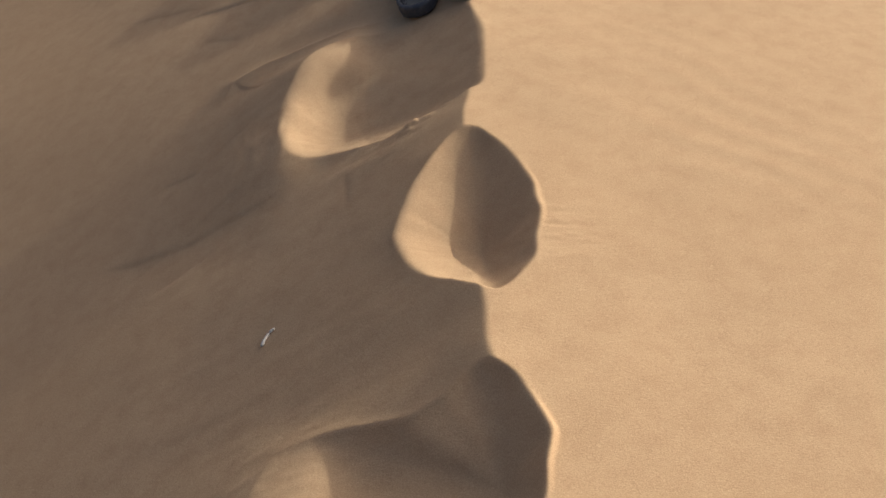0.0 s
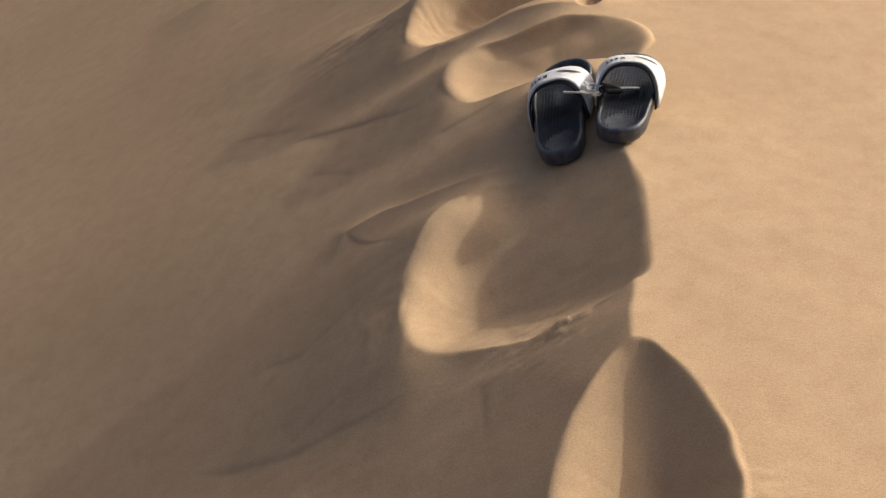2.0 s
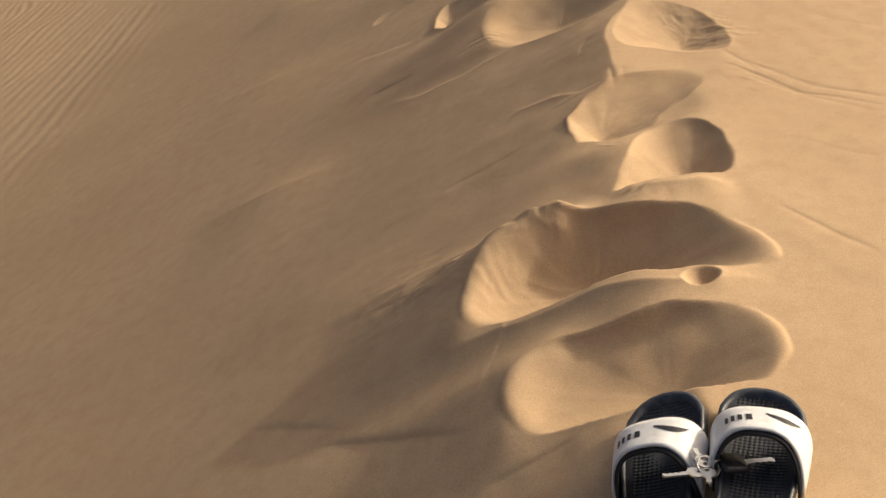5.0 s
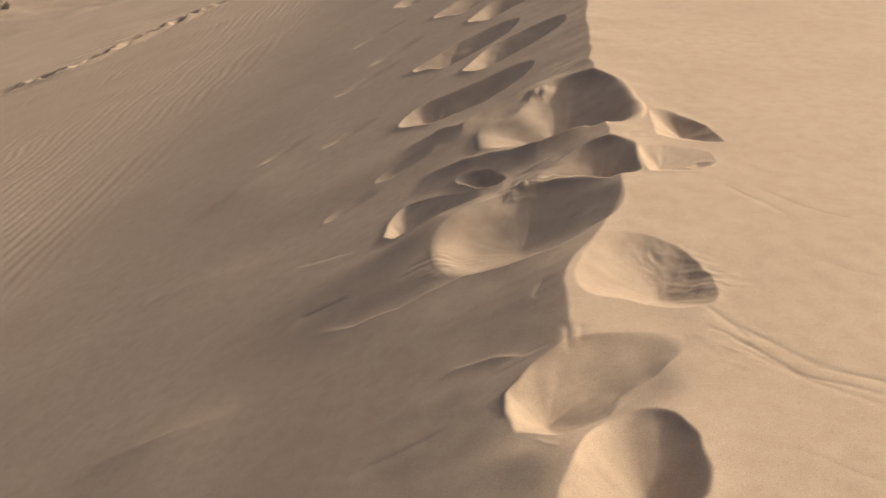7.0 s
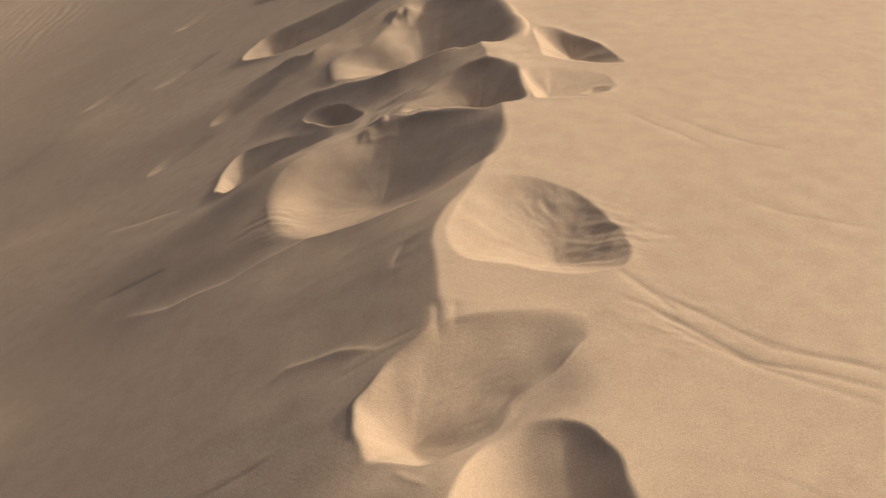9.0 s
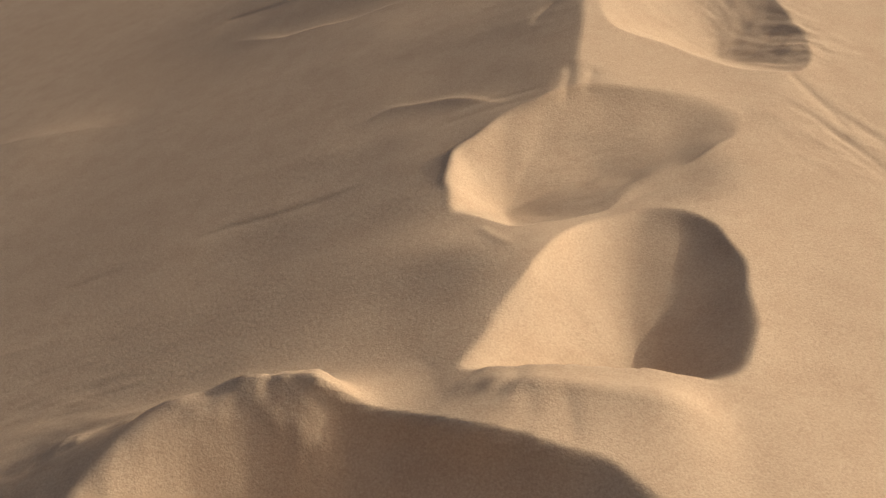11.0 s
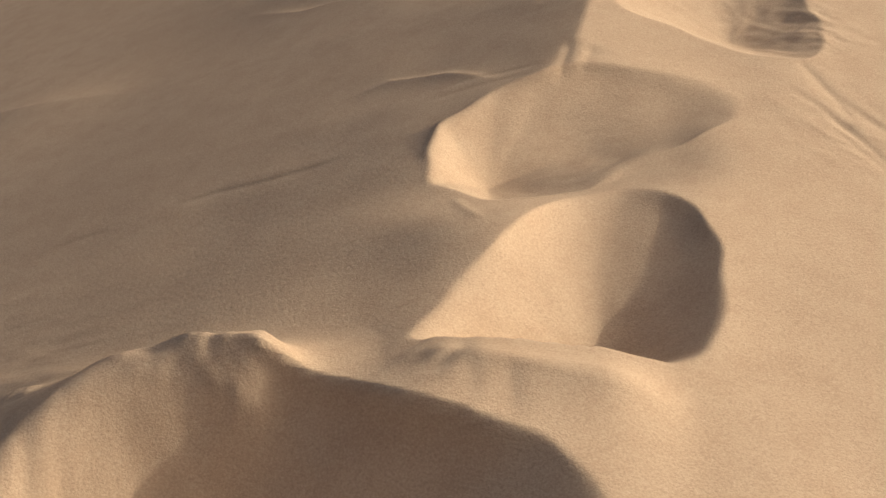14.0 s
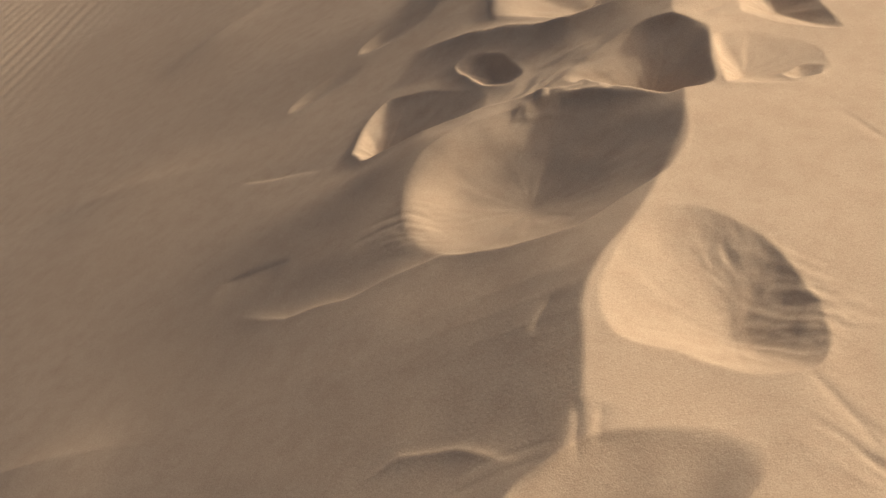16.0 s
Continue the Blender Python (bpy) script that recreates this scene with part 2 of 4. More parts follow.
def blade(h, x, y, x0, y0, x1, y1, height, near_w, far_w, bend=0.0, end=0.25):
    """A sharp ridge of sand from one point to another, bowed by bend, with its own fall on either side
    (near_w to the right of its way, far_w to the left)."""
    L = math.hypot(x1 - x0, y1 - y0)
    m = near(x, y, (x0 + x1) / 2, (y0 + y1) / 2, L * 0.7 + 4 * max(near_w, far_w))
    tx, ty = (x1 - x0) / L, (y1 - y0) / L
    dx, dy = x[m] - x0, y[m] - y0
    u, v = (dx * tx + dy * ty) / L, -dx * ty + dy * tx
    v = v - bend * 4 * u * (1 - u) + 0.006 * lattice(x[m], y[m], 0.05, 21) + 0.008 * lattice(x[m], y[m], 0.13, 22)
    fade = bump(u / end) * bump((1 - u) / end)
    g = np.where(v < 0, np.exp(v / near_w), np.exp(-v / far_w))
    h[m] += height * fade * g


def scarp(h, x, y, x0, y0, x1, y1, step, bend=0.0, width=0.10):
    """A thin slump edge: a small step along a line, that fades out downhill."""
    L = math.hypot(x1 - x0, y1 - y0)
    m = near(x, y, (x0 + x1) / 2, (y0 + y1) / 2, L * 0.7 + 4 * width)
    tx, ty = (x1 - x0) / L, (y1 - y0) / L
    dx, dy = x[m] - x0, y[m] - y0
    u, v = (dx * tx + dy * ty) / L, -dx * ty + dy * tx
    v = v - bend * 4 * u * (1 - u) + 0.006 * lattice(x[m], y[m], 0.06, 23)
    fade = bump(u / 0.3) * bump((1 - u) / 0.3)
    h[m] -= 0.55 * step * fade * np.where(v < 0, np.exp(v / width), np.exp(-v / 0.006))


def ridges_first(h, x, y):
    """Brows and ridges that the steps were then trodden into."""
    ridge(h, x, y, 0.014, 0.022, 0.05, 0.3, [(-0.10, -0.10), (-0.24, -0.10), (-0.39, -0.07), (-0.47, -0.08), (-0.50, -0.17)])
    ridge(h, x, y, 0.011, 0.14, 0.05, 0.3, [(-0.66, 0.70), (-0.55, 0.725), (-0.44, 0.745), (-0.26, 0.735), (-0.165, 0.725), (-0.10, 0.685)])
    # sand trodden down beside two of the steps
    bank(h, x, y, -0.024, 0.055, [(-0.03, 0.995), (0.05, 1.04), (0.11, 1.10)], 1.5)
    bank(h, x, y, -0.015, 0.070, [(-0.07, 0.77), (-0.03, 0.87)], 2.0)
    blade(h, x, y, -0.08, 0.72, 0.17, 0.73, 0.012, 0.05, 0.04, 0.0, 0.3)
    ridge(h, x, y, 0.007, 0.10, 0.014, 0.25, [(-0.62, 1.76), (-0.48, 1.68), (-0.37, 1.672), (-0.22, 1.695), (-0.11, 1.655), (-0.02, 1.65), (0.10, 1.72)])
    ridge(h, x, y, 0.018, 0.07, 0.04, 0.25, [(-0.46, 2.12), (-0.30, 2.095), (-0.19, 2.10), (-0.09, 2.09), (-0.01, 2.06), (0.16, 1.96)])
    ridge(h, x, y, 0.030, 0.05, 0.05, 0.3, [(0.20, 2.36), (-0.05, 2.36), (-0.24, 2.50), (-0.42, 2.62)])
    ridge(h, x, y, 0.030, 0.05, 0.05, 0.3, [(0.10, 3.05), (-0.05, 2.98), (-0.28, 2.86), (-0.50, 2.95)])
    blade(h, x, y, -1.16, 1.56, -0.64, 1.50, 0.014, 0.20, 0.08, 0.0, 0.5)
    blade(h, x, y, -1.40, 3.36, -1.02, 3.64, 0.012, 0.18, 0.08, 0.0, 0.5)
    blade(h, x, y, -1.46, 2.60, -0.80, 2.45, 0.010, 0.22, 0.08, 0.0, 0.5)
    blade(h, x, y, -0.95, 0.75, -0.42, 0.95, 0.010, 0.16, 0.07, 0.0, 0.5)


def steps(h, x, y):
    """The deep steps along the crest, from the walk's start onwards."""
    hollow(h, x, y, -0.125, -1.375, 0.050, 1.15, 0.003, 150, 0.0006,
           [(-0.114, -1.205), (-0.078, -1.282), (-0.060, -1.351), (-0.080, -1.428), (-0.121, -1.50), (-0.20, -1.52),
            (-0.315, -1.45), (-0.43, -1.30), (-0.39, -1.205), (-0.333, -1.20), (-0.244, -1.26), (-0.173, -1.243)])
    hollow(h, x, y, -0.074, -0.905, 0.070, 1.08, 0.004, 200, 0.0005,
           [(-0.095, -0.681), (-0.054, -0.648), (-0.008, -0.743), (0.014, -0.846), (0.012, -0.920), (-0.021, -1.021), (-0.085, -1.115),
            (-0.116, -1.064), (-0.156, -1.017), (-0.197, -0.952), (-0.212, -0.874), (-0.194, -0.811), (-0.148, -0.738)])
    hollow(h, x, y, -0.220, -0.430, 0.046, 1.15, 0.006, 175, 0.0004,
           [(0.004, -0.190), (0.034, -0.293), (-0.004, -0.481), (-0.016, -0.536), (-0.113, -0.559), (-0.210, -0.563), (-0.285, -0.525),
            (-0.367, -0.490), (-0.380, -0.406), (-0.353, -0.293), (-0.290, -0.189), (-0.219, -0.146), (-0.101, -0.157)])
    hollow(h, x, y, -0.025, 0.220, 0.038, 1.10, 0.006, 190, 0.0003,
           [(-0.265, 0.305), (-0.200, 0.345), (-0.113, 0.350), (-0.033, 0.355), (0.114, 0.345), (0.153, 0.285), (0.156, 0.222), (0.103, 0.158),
            (-0.001, 0.150), (-0.113, 0.140), (-0.248, 0.172), (-0.280, 0.240)])
    hollow(h, x, y, -0.105, 0.575, 0.074, 1.10, 0.006, 160, 0.0009,
           [(-0.105, 0.690), (-0.027, 0.672), (0.073, 0.660), (0.155, 0.597), (0.205, 0.500), (0.196, 0.445), (0.087, 0.460), (0.013, 0.445),
            (-0.090, 0.460), (-0.184, 0.450), (-0.271, 0.450), (-0.350, 0.480), (-0.332, 0.589), (-0.300, 0.655), (-0.246, 0.700), (-0.177, 0.706)])
    hollow(h, x, y, 0.100, 0.820, 0.060, 1.05, 0.002, 0, 0.0004,
           [(0.082, 1.045), (0.145, 1.015), (0.183, 0.945), (0.191, 0.850), (0.178, 0.795), (0.150, 0.770), (0.096, 0.768), (0.055, 0.762),
            (-0.009, 0.750), (-0.065, 0.735), (-0.033, 0.818), (-0.017, 0.878), (0.022, 0.978), (0.048, 1.019)])
    hollow(h, x, y, -0.045, 1.070, 0.044, 1.0, 0.0, 200, 0.0003,
           [(-0.099, 1.016), (-0.120, 1.070), (-0.120, 1.128), (-0.097, 1.164), (-0.072, 1.192), (0.0, 1.236), (0.073, 1.258), (0.185, 1.255),
            (0.225, 1.236), (0.116, 1.106), (0.042, 1.023), (-0.026, 0.985)], 4.0)
    hollow(h, x, y, 0.183, 1.435, 0.038, 1.12, 0.002, 0, 0.0004,
           [(0.112, 1.680), (0.167, 1.648), (0.239, 1.586), (0.285, 1.444), (0.267, 1.356), (0.183, 1.345), (0.110, 1.370), (0.020, 1.400),
            (0.012, 1.475), (0.046, 1.573), (0.078, 1.640)], 9.0)
    hollow(h, x, y, -0.095, 1.835, 0.054, 1.15, 0.004, 250, 0.0005,
           [(0.159, 1.945), (0.148, 1.807), (0.106, 1.723), (0.027, 1.686), (-0.035, 1.655), (-0.119, 1.660), (-0.223, 1.702), (-0.306, 1.788),
            (-0.325, 1.932), (-0.238, 2.040), (-0.136, 2.065), (-0.077, 2.080), (-0.021, 2.065)], 11.0)
    hollow(h, x, y, -0.410, 2.200, 0.045, 1.15, 0.006, 190, 0.0008,
           [(-0.429, 2.390), (-0.333, 2.349), (-0.175, 2.218), (-0.193, 2.112), (-0.300, 2.106), (-0.430, 2.119), (-0.471, 2.180), (-0.463, 2.308)])
    hollow(h, x, y, -0.190, 2.320, 0.030, 1.2, 0.008, 200, 0.0006,
           [(-0.286, 2.399), (-0.260, 2.434), (-0.179, 2.358), (-0.120, 2.240), (-0.151, 2.216), (-0.212, 2.260)])
    hollow(h, x, y, 0.105, 2.080, 0.058, 1.08, 0.003, 90, 0.0010,
           [(-0.059, 2.190), (-0.004, 2.228), (0.097, 2.279), (0.206, 2.214), (0.208, 2.001), (0.125, 1.975), (0.023, 2.062), (-0.056, 2.138)])
    hollow(h, x, y, 0.245, 2.060, 0.018, 1.2, 0.003, 270, 0.0010,
           [(0.209, 2.186), (0.293, 2.206), (0.380, 2.134), (0.389, 2.059), (0.330, 2.002), (0.214, 1.994)])
    hollow(h, x, y, 0.338, 2.050, 0.008, 1.4, 0.004, 270, 0.0, [(0.303, 2.052), (0.338, 2.081), (0.378, 2.074), (0.368, 2.031), (0.322, 2.015)])
    hollow(h, x, y, 0.020, 2.560, 0.090, 1.10, 0.006, 120, 0.0012,
           [(0.033, 3.001), (0.158, 2.921), (0.226, 2.762), (0.262, 2.508), (0.247, 2.415), (0.125, 2.350), (0.027, 2.375), (-0.081, 2.430),
            (-0.227, 2.583), (-0.248, 2.793), (-0.104, 2.796), (-0.036, 2.945)])
    hollow(h, x, y, 0.335, 2.340, 0.032, 1.10, 0.004, 60, 0.0010,
           [(0.263, 2.508), (0.323, 2.479), (0.406, 2.341), (0.432, 2.196), (0.346, 2.226), (0.266, 2.276)])


def far_steps(h, x, y):
    """Long oblique steps farther along the lee side of the crest, and small slumps with a lit toe below them."""
    hollow(h, x, y, -0.410, 3.290, 0.070, 1.25, 0.008, 180, 0.0010,
           [(-0.409, 3.171), (-0.565, 3.350), (-0.493, 3.522), (-0.320, 3.488), (-0.034, 3.486), (-0.053, 3.283), (-0.214, 3.148)], 9.0)
    hollow(h, x, y, -0.230, 3.770, 0.070, 1.25, 0.008, 180, 0.0010,
           [(-0.247, 3.636), (-0.340, 3.778), (-0.230, 4.000), (0.089, 4.007), (0.079, 3.771), (-0.122, 3.673)], 9.0)
    hollow(h, x, y, -0.440, 4.150, 0.070, 1.25, 0.008, 180, 0.0010,
           [(-0.424, 4.004), (-0.600, 4.250), (-0.408, 4.410), (-0.090, 4.421), (-0.130, 4.161), (-0.309, 4.022)], 9.0)
    hollow(h, x, y, -0.245, 4.810, 0.075, 1.25, 0.008, 180, 0.0010,
           [(-0.251, 4.639), (-0.380, 4.850), (-0.240, 5.110), (0.090, 5.085), (0.057, 4.744)], 9.0)
    hollow(h, x, y, -0.430, 5.400, 0.075, 1.25, 0.008, 180, 0.0010,
           [(-0.413, 5.190), (-0.610, 5.550), (-0.385, 5.810), (-0.052, 5.850), (-0.189, 5.367)], 9.0)
    hollow(h, x, y, -0.270, 6.100, 0.075, 1.25, 0.008, 180, 0.0010,
           [(-0.274, 5.899), (-0.380, 6.207), (-0.269, 6.480), (0.042, 6.216), (-0.051, 5.850)], 9.0)
    hollow(h, x, y, -0.830, 6.750, 0.065, 1.25, 0.008, 180, 0.0010,
           [(-0.826, 6.513), (-0.990, 6.900), (-0.870, 7.200), (-0.553, 6.959), (-0.635, 6.613)], 9.0)
    for cx, cy, a, b, depth in ((-0.30, 6.90, 0.30, 0.16, 0.09), (-0.70, 7.60, 0.34, 0.17, 0.09), (-0.25, 8.0, 0.32, 0.16, 0.09),
                                (-1.05, 8.60, 0.40, 0.20, 0.09), (-0.45, 8.70, 0.35, 0.16, 0.09)):
        pit(h, x, y, cx, cy, 24, a, b, depth, -0.5, 0.0, 1.25, 0.014, 0.3, 180)
    for cx, cy, a, b, depth in ((-1.10, 3.86, 0.13, 0.06, 0.030), (-0.47, 2.78, 0.10, 0.05, 0.025), (-0.78, 3.62, 0.12, 0.06, 0.028),
                                (-0.85, 4.60, 0.16, 0.08, 0.035), (-0.75, 5.00, 0.16, 0.08, 0.035), (-0.95, 5.90, 0.18, 0.09, 0.035), (-0.62, 2.62, 0.09, 0.045, 0.020)):
        pit(h, x, y, cx, cy, 27 + 60 * (a - 0.12), a, b, 0.36 * depth, -0.4, 0.0, 1.6, 0.003, 0.5, 180)


def ridges_last(h, x, y):
    """Thin walls left standing between the steps, and sand pushed up over their edges."""
    ridge(h, x, y, 0.014, 0.045, 0.045, 0.25, [(-0.40, 0.43), (-0.27, 0.44), (-0.19, 0.435), (-0.09, 0.43), (0.013, 0.405), (0.18, 0.41)])
    ridge(h, x, y, 0.010, 0.010, 0.03, 0.3, [(-0.28, 0.715), (-0.20, 0.735), (-0.155, 0.72), (-0.105, 0.69)])
    ridge(h, x, y, 0.0020, 0.005, 0.005, 0.3, [(-0.066, 0.985), (-0.045, 0.948), (-0.022, 0.920)])
    ridge(h, x, y, 0.004, 0.020, 0.007, 0.3, [(-0.27, 1.262), (-0.22, 1.283), (-0.145, 1.266), (-0.065, 1.213)])
    blade(h, x, y, 0.18, 0.74, -0.05, 0.715, 0.008, 0.03, 0.04, 0.0, 0.3)
    # sand thrown up on the lee side of the steps, which stands in the sun
    bank(h, x, y, 0.030, 0.075, [(-0.38, -1.46), (-0.40, -1.34), (-0.36, -1.27)])
    bank(h, x, y, 0.040, 0.062, [(-0.39, -0.50), (-0.375, -0.40), (-0.345, -0.30), (-0.295, -0.21), (-0.24, -0.16)])
    bank(h, x, y, 0.026, 0.055, [(-0.275, 0.17), (-0.28, 0.23), (-0.26, 0.29), (-0.20, 0.33)])
    bank(h, x, y, 0.030, 0.055, [(-0.365, 0.46), (-0.345, 0.52), (-0.325, 0.59), (-0.285, 0.645), (-0.21, 0.675), (-0.15, 0.68)])
    bank(h, x, y, 0.022, 0.065, [(-0.30, 1.77), (-0.315, 1.85), (-0.30, 1.94), (-0.225, 2.02), (-0.14, 2.05)], 4.5)
    # broken crust along the brows
    rng = random.Random(9)
    for x0, y0, x1, y1, count, size in ((-0.12, 2.07, 0.00, 2.06, 9, 0.016), (-0.30, 0.70, -0.14, 0.70, 9, 0.013), (-0.16, -0.57, -0.06, -0.55, 6, 0.010),
                                        (-0.46, 0.64, -0.34, 0.72, 10, 0.013), (-0.10, 2.85, 0.02, 2.96, 8, 0.022), (-0.04, 2.10, 0.06, 2.07, 6, 0.016)):
        for _ in range(count):
            f, w = rng.random(), size * rng.uniform(0.6, 1.2)
            cx, cy = x0 + (x1 - x0) * f + rng.gauss(0, size), y0 + (y1 - y0) * f + rng.gauss(0, size)
            m = near(x, y, cx, cy, 3 * w)
            g = np.maximum(np.abs(x[m] - cx) * rng.uniform(0.6, 1.2), np.abs(y[m] - cy)) / w
            h[m] += 0.27 * w * np.clip(1.35 - g, 0, 0.7)
    # cracks in the crust of the windward side
    for points, deep in (([(0.229, 1.301), (0.307, 1.216), (0.375, 1.125), (0.484, 1.068), (0.60, 1.031)], 0.0055),
                         ([(0.25, 1.335), (0.33, 1.24), (0.41, 1.155), (0.52, 1.10), (0.68, 1.05)], 0.0035),
                         ([(0.26, 1.25), (0.33, 1.165), (0.42, 1.075), (0.55, 1.00)], 0.0035), ([(0.25, 1.362), (0.28, 1.30), (0.311, 1.231)], 0.0045),
                         ([(0.37, 1.20), (0.45, 1.135), (0.55, 1.085)], 0.0030), ([(0.373, 1.935), (0.43, 1.85), (0.501, 1.749)], 0.0045),
                         ([(0.43, 1.93), (0.53, 1.80), (0.66, 1.71)], 0.0035), ([(0.46, 1.58), (0.56, 1.50), (0.70, 1.43)], 0.0022),
                         ([(0.215, 0.665), (0.285, 0.575), (0.36, 0.48)], 0.0040), ([(0.30, 0.93), (0.40, 0.86), (0.52, 0.81)], 0.0018)):
        ridge(h, x, y, -0.38 * deep, 0.008, 0.0035, 0.25, points)
    pit(h, x, y, 0.057, 0.412, 20, 0.032, 0.022, 0.016, 0.0, 0.0, 1.8, 0.008, 0.5, 60)


SCARPS = [
    # x0, y0, x1, y1, step, bend, width
    (-0.74, -0.50, -0.35, -0.56, 0.009, -0.03, 0.12), (-0.62, -0.34, -0.53, -0.37, 0.005, 0.0, 0.05),
    (-0.62, 0.37, -0.30, 0.20, 0.008, 0.01, 0.10), (-0.78, 0.51, -0.54, 0.36, 0.005, 0.01, 0.08),
    (-0.31, 0.10, -0.15, 0.125, 0.006, 0.0, 0.06), (-0.41, 1.06, -0.20, 1.10, 0.004, 0.0, 0.05),
    (-0.55, 1.02, -0.46, 1.04, 0.0015, 0.0, 0.04),
    (-0.26, -0.60, -0.26, -0.72, 0.004, 0.0, 0.03), (-0.01, 1.21, -0.005, 1.30, 0.006, 0.0, 0.012),
    (0.014, 1.23, 0.022, 1.29, 0.004, 0.0, 0.012), (-0.66, 1.88, -0.50, 1.84, 0.006, 0.0, 0.06),
    (-0.06, 0.78, -0.02, 0.69, 0.0018, 0.01, 0.02), (-0.02, 0.76, 0.02, 0.68, 0.0015, 0.008, 0.015), (-0.11, 0.80, -0.05, 0.70, 0.0015, 0.01, 0.02),
    (0.03, 0.73, 0.05, 0.67, 0.003, 0.0, 0.015), (-0.16, 1.19, -0.02, 1.22, 0.003, 0.01, 0.02), (-0.14, 1.22, -0.02, 1.245, 0.003, 0.01, 0.015),
    (-0.40, 1.80, -0.26, 1.80, 0.004, 0.01, 0.02), (-0.38, 1.83, -0.24, 1.82, 0.004, 0.01, 0.015),
    (-0.06, 1.42, -0.04, 1.50, 0.004, 0.005, 0.02), (-0.56, 0.20, -0.44, 0.10, 0.004, 0.0, 0.05),
    (-0.70, -0.62, -0.40, -0.50, 0.004, 0.02, 0.04), (-0.58, -0.40, -0.40, -0.30, 0.004, 0.01, 0.03), (-0.48, -0.62, -0.62, -0.66, 0.005, 0.0, 0.05), (-0.52, 2.18, -0.75, 2.30, 0.006, 0.0, 0.08),
]


MOUNDS = [(-0.36, -1.27, 0.12, 0.008), (-0.32, 2.00, 0.15, 0.010),
          (-0.40, 2.88, 0.20, 0.02), (-0.13, 0.02, 0.08, 0.022), (-0.13, 0.10, 0.06, 0.012)]
LATE_MOUNDS = [(-0.165, 0.690, 0.035, 0.024), (-0.235, -0.240, 0.055, 0.016)]
CRUMBS = [
    # x, y, reach, heading of the runs (degrees), their width, amount: wrinkled crust and sand that ran down in flutes
    (0.245, 1.46, 0.070, 150, 0.011, 0.0042), (0.235, 1.47, 0.070, 50, 0.014, 0.0032), (0.18, 1.57, 0.055, 110, 0.012, 0.0030), (-0.10, 2.18, 0.05, 40, 0.026, 0.008),
    (-0.30, 0.59, 0.080, 120, 0.013, 0.0024), (-0.44, 0.70, 0.11, 15, 0.014, 0.0045), (-0.02, 0.72, 0.045, 52, 0.012, 0.0032),
    (-0.17, 0.70, 0.045, 150, 0.012, 0.0040), (-0.18, -0.55, 0.07, 25, 0.012, 0.0035), (-0.40, -0.40, 0.07, 80, 0.014, 0.0035), (-0.02, 2.23, 0.07, 20, 0.025, 0.008),
    (0.20, 2.30, 0.06, 40, 0.025, 0.006), (0.06, 3.12, 0.07, 30, 0.035, 0.010), (-0.27, 1.80, 0.06, 172, 0.010, 0.0032), (0.02, -0.96, 0.06, 170, 0.012, 0.0025),
    (-0.36, -1.24, 0.10, 15, 0.014, 0.002), (0.30, 1.22, 0.07, 140, 0.012, 0.0018), (0.06, 1.10, 0.08, 35, 0.012, 0.0022),
]


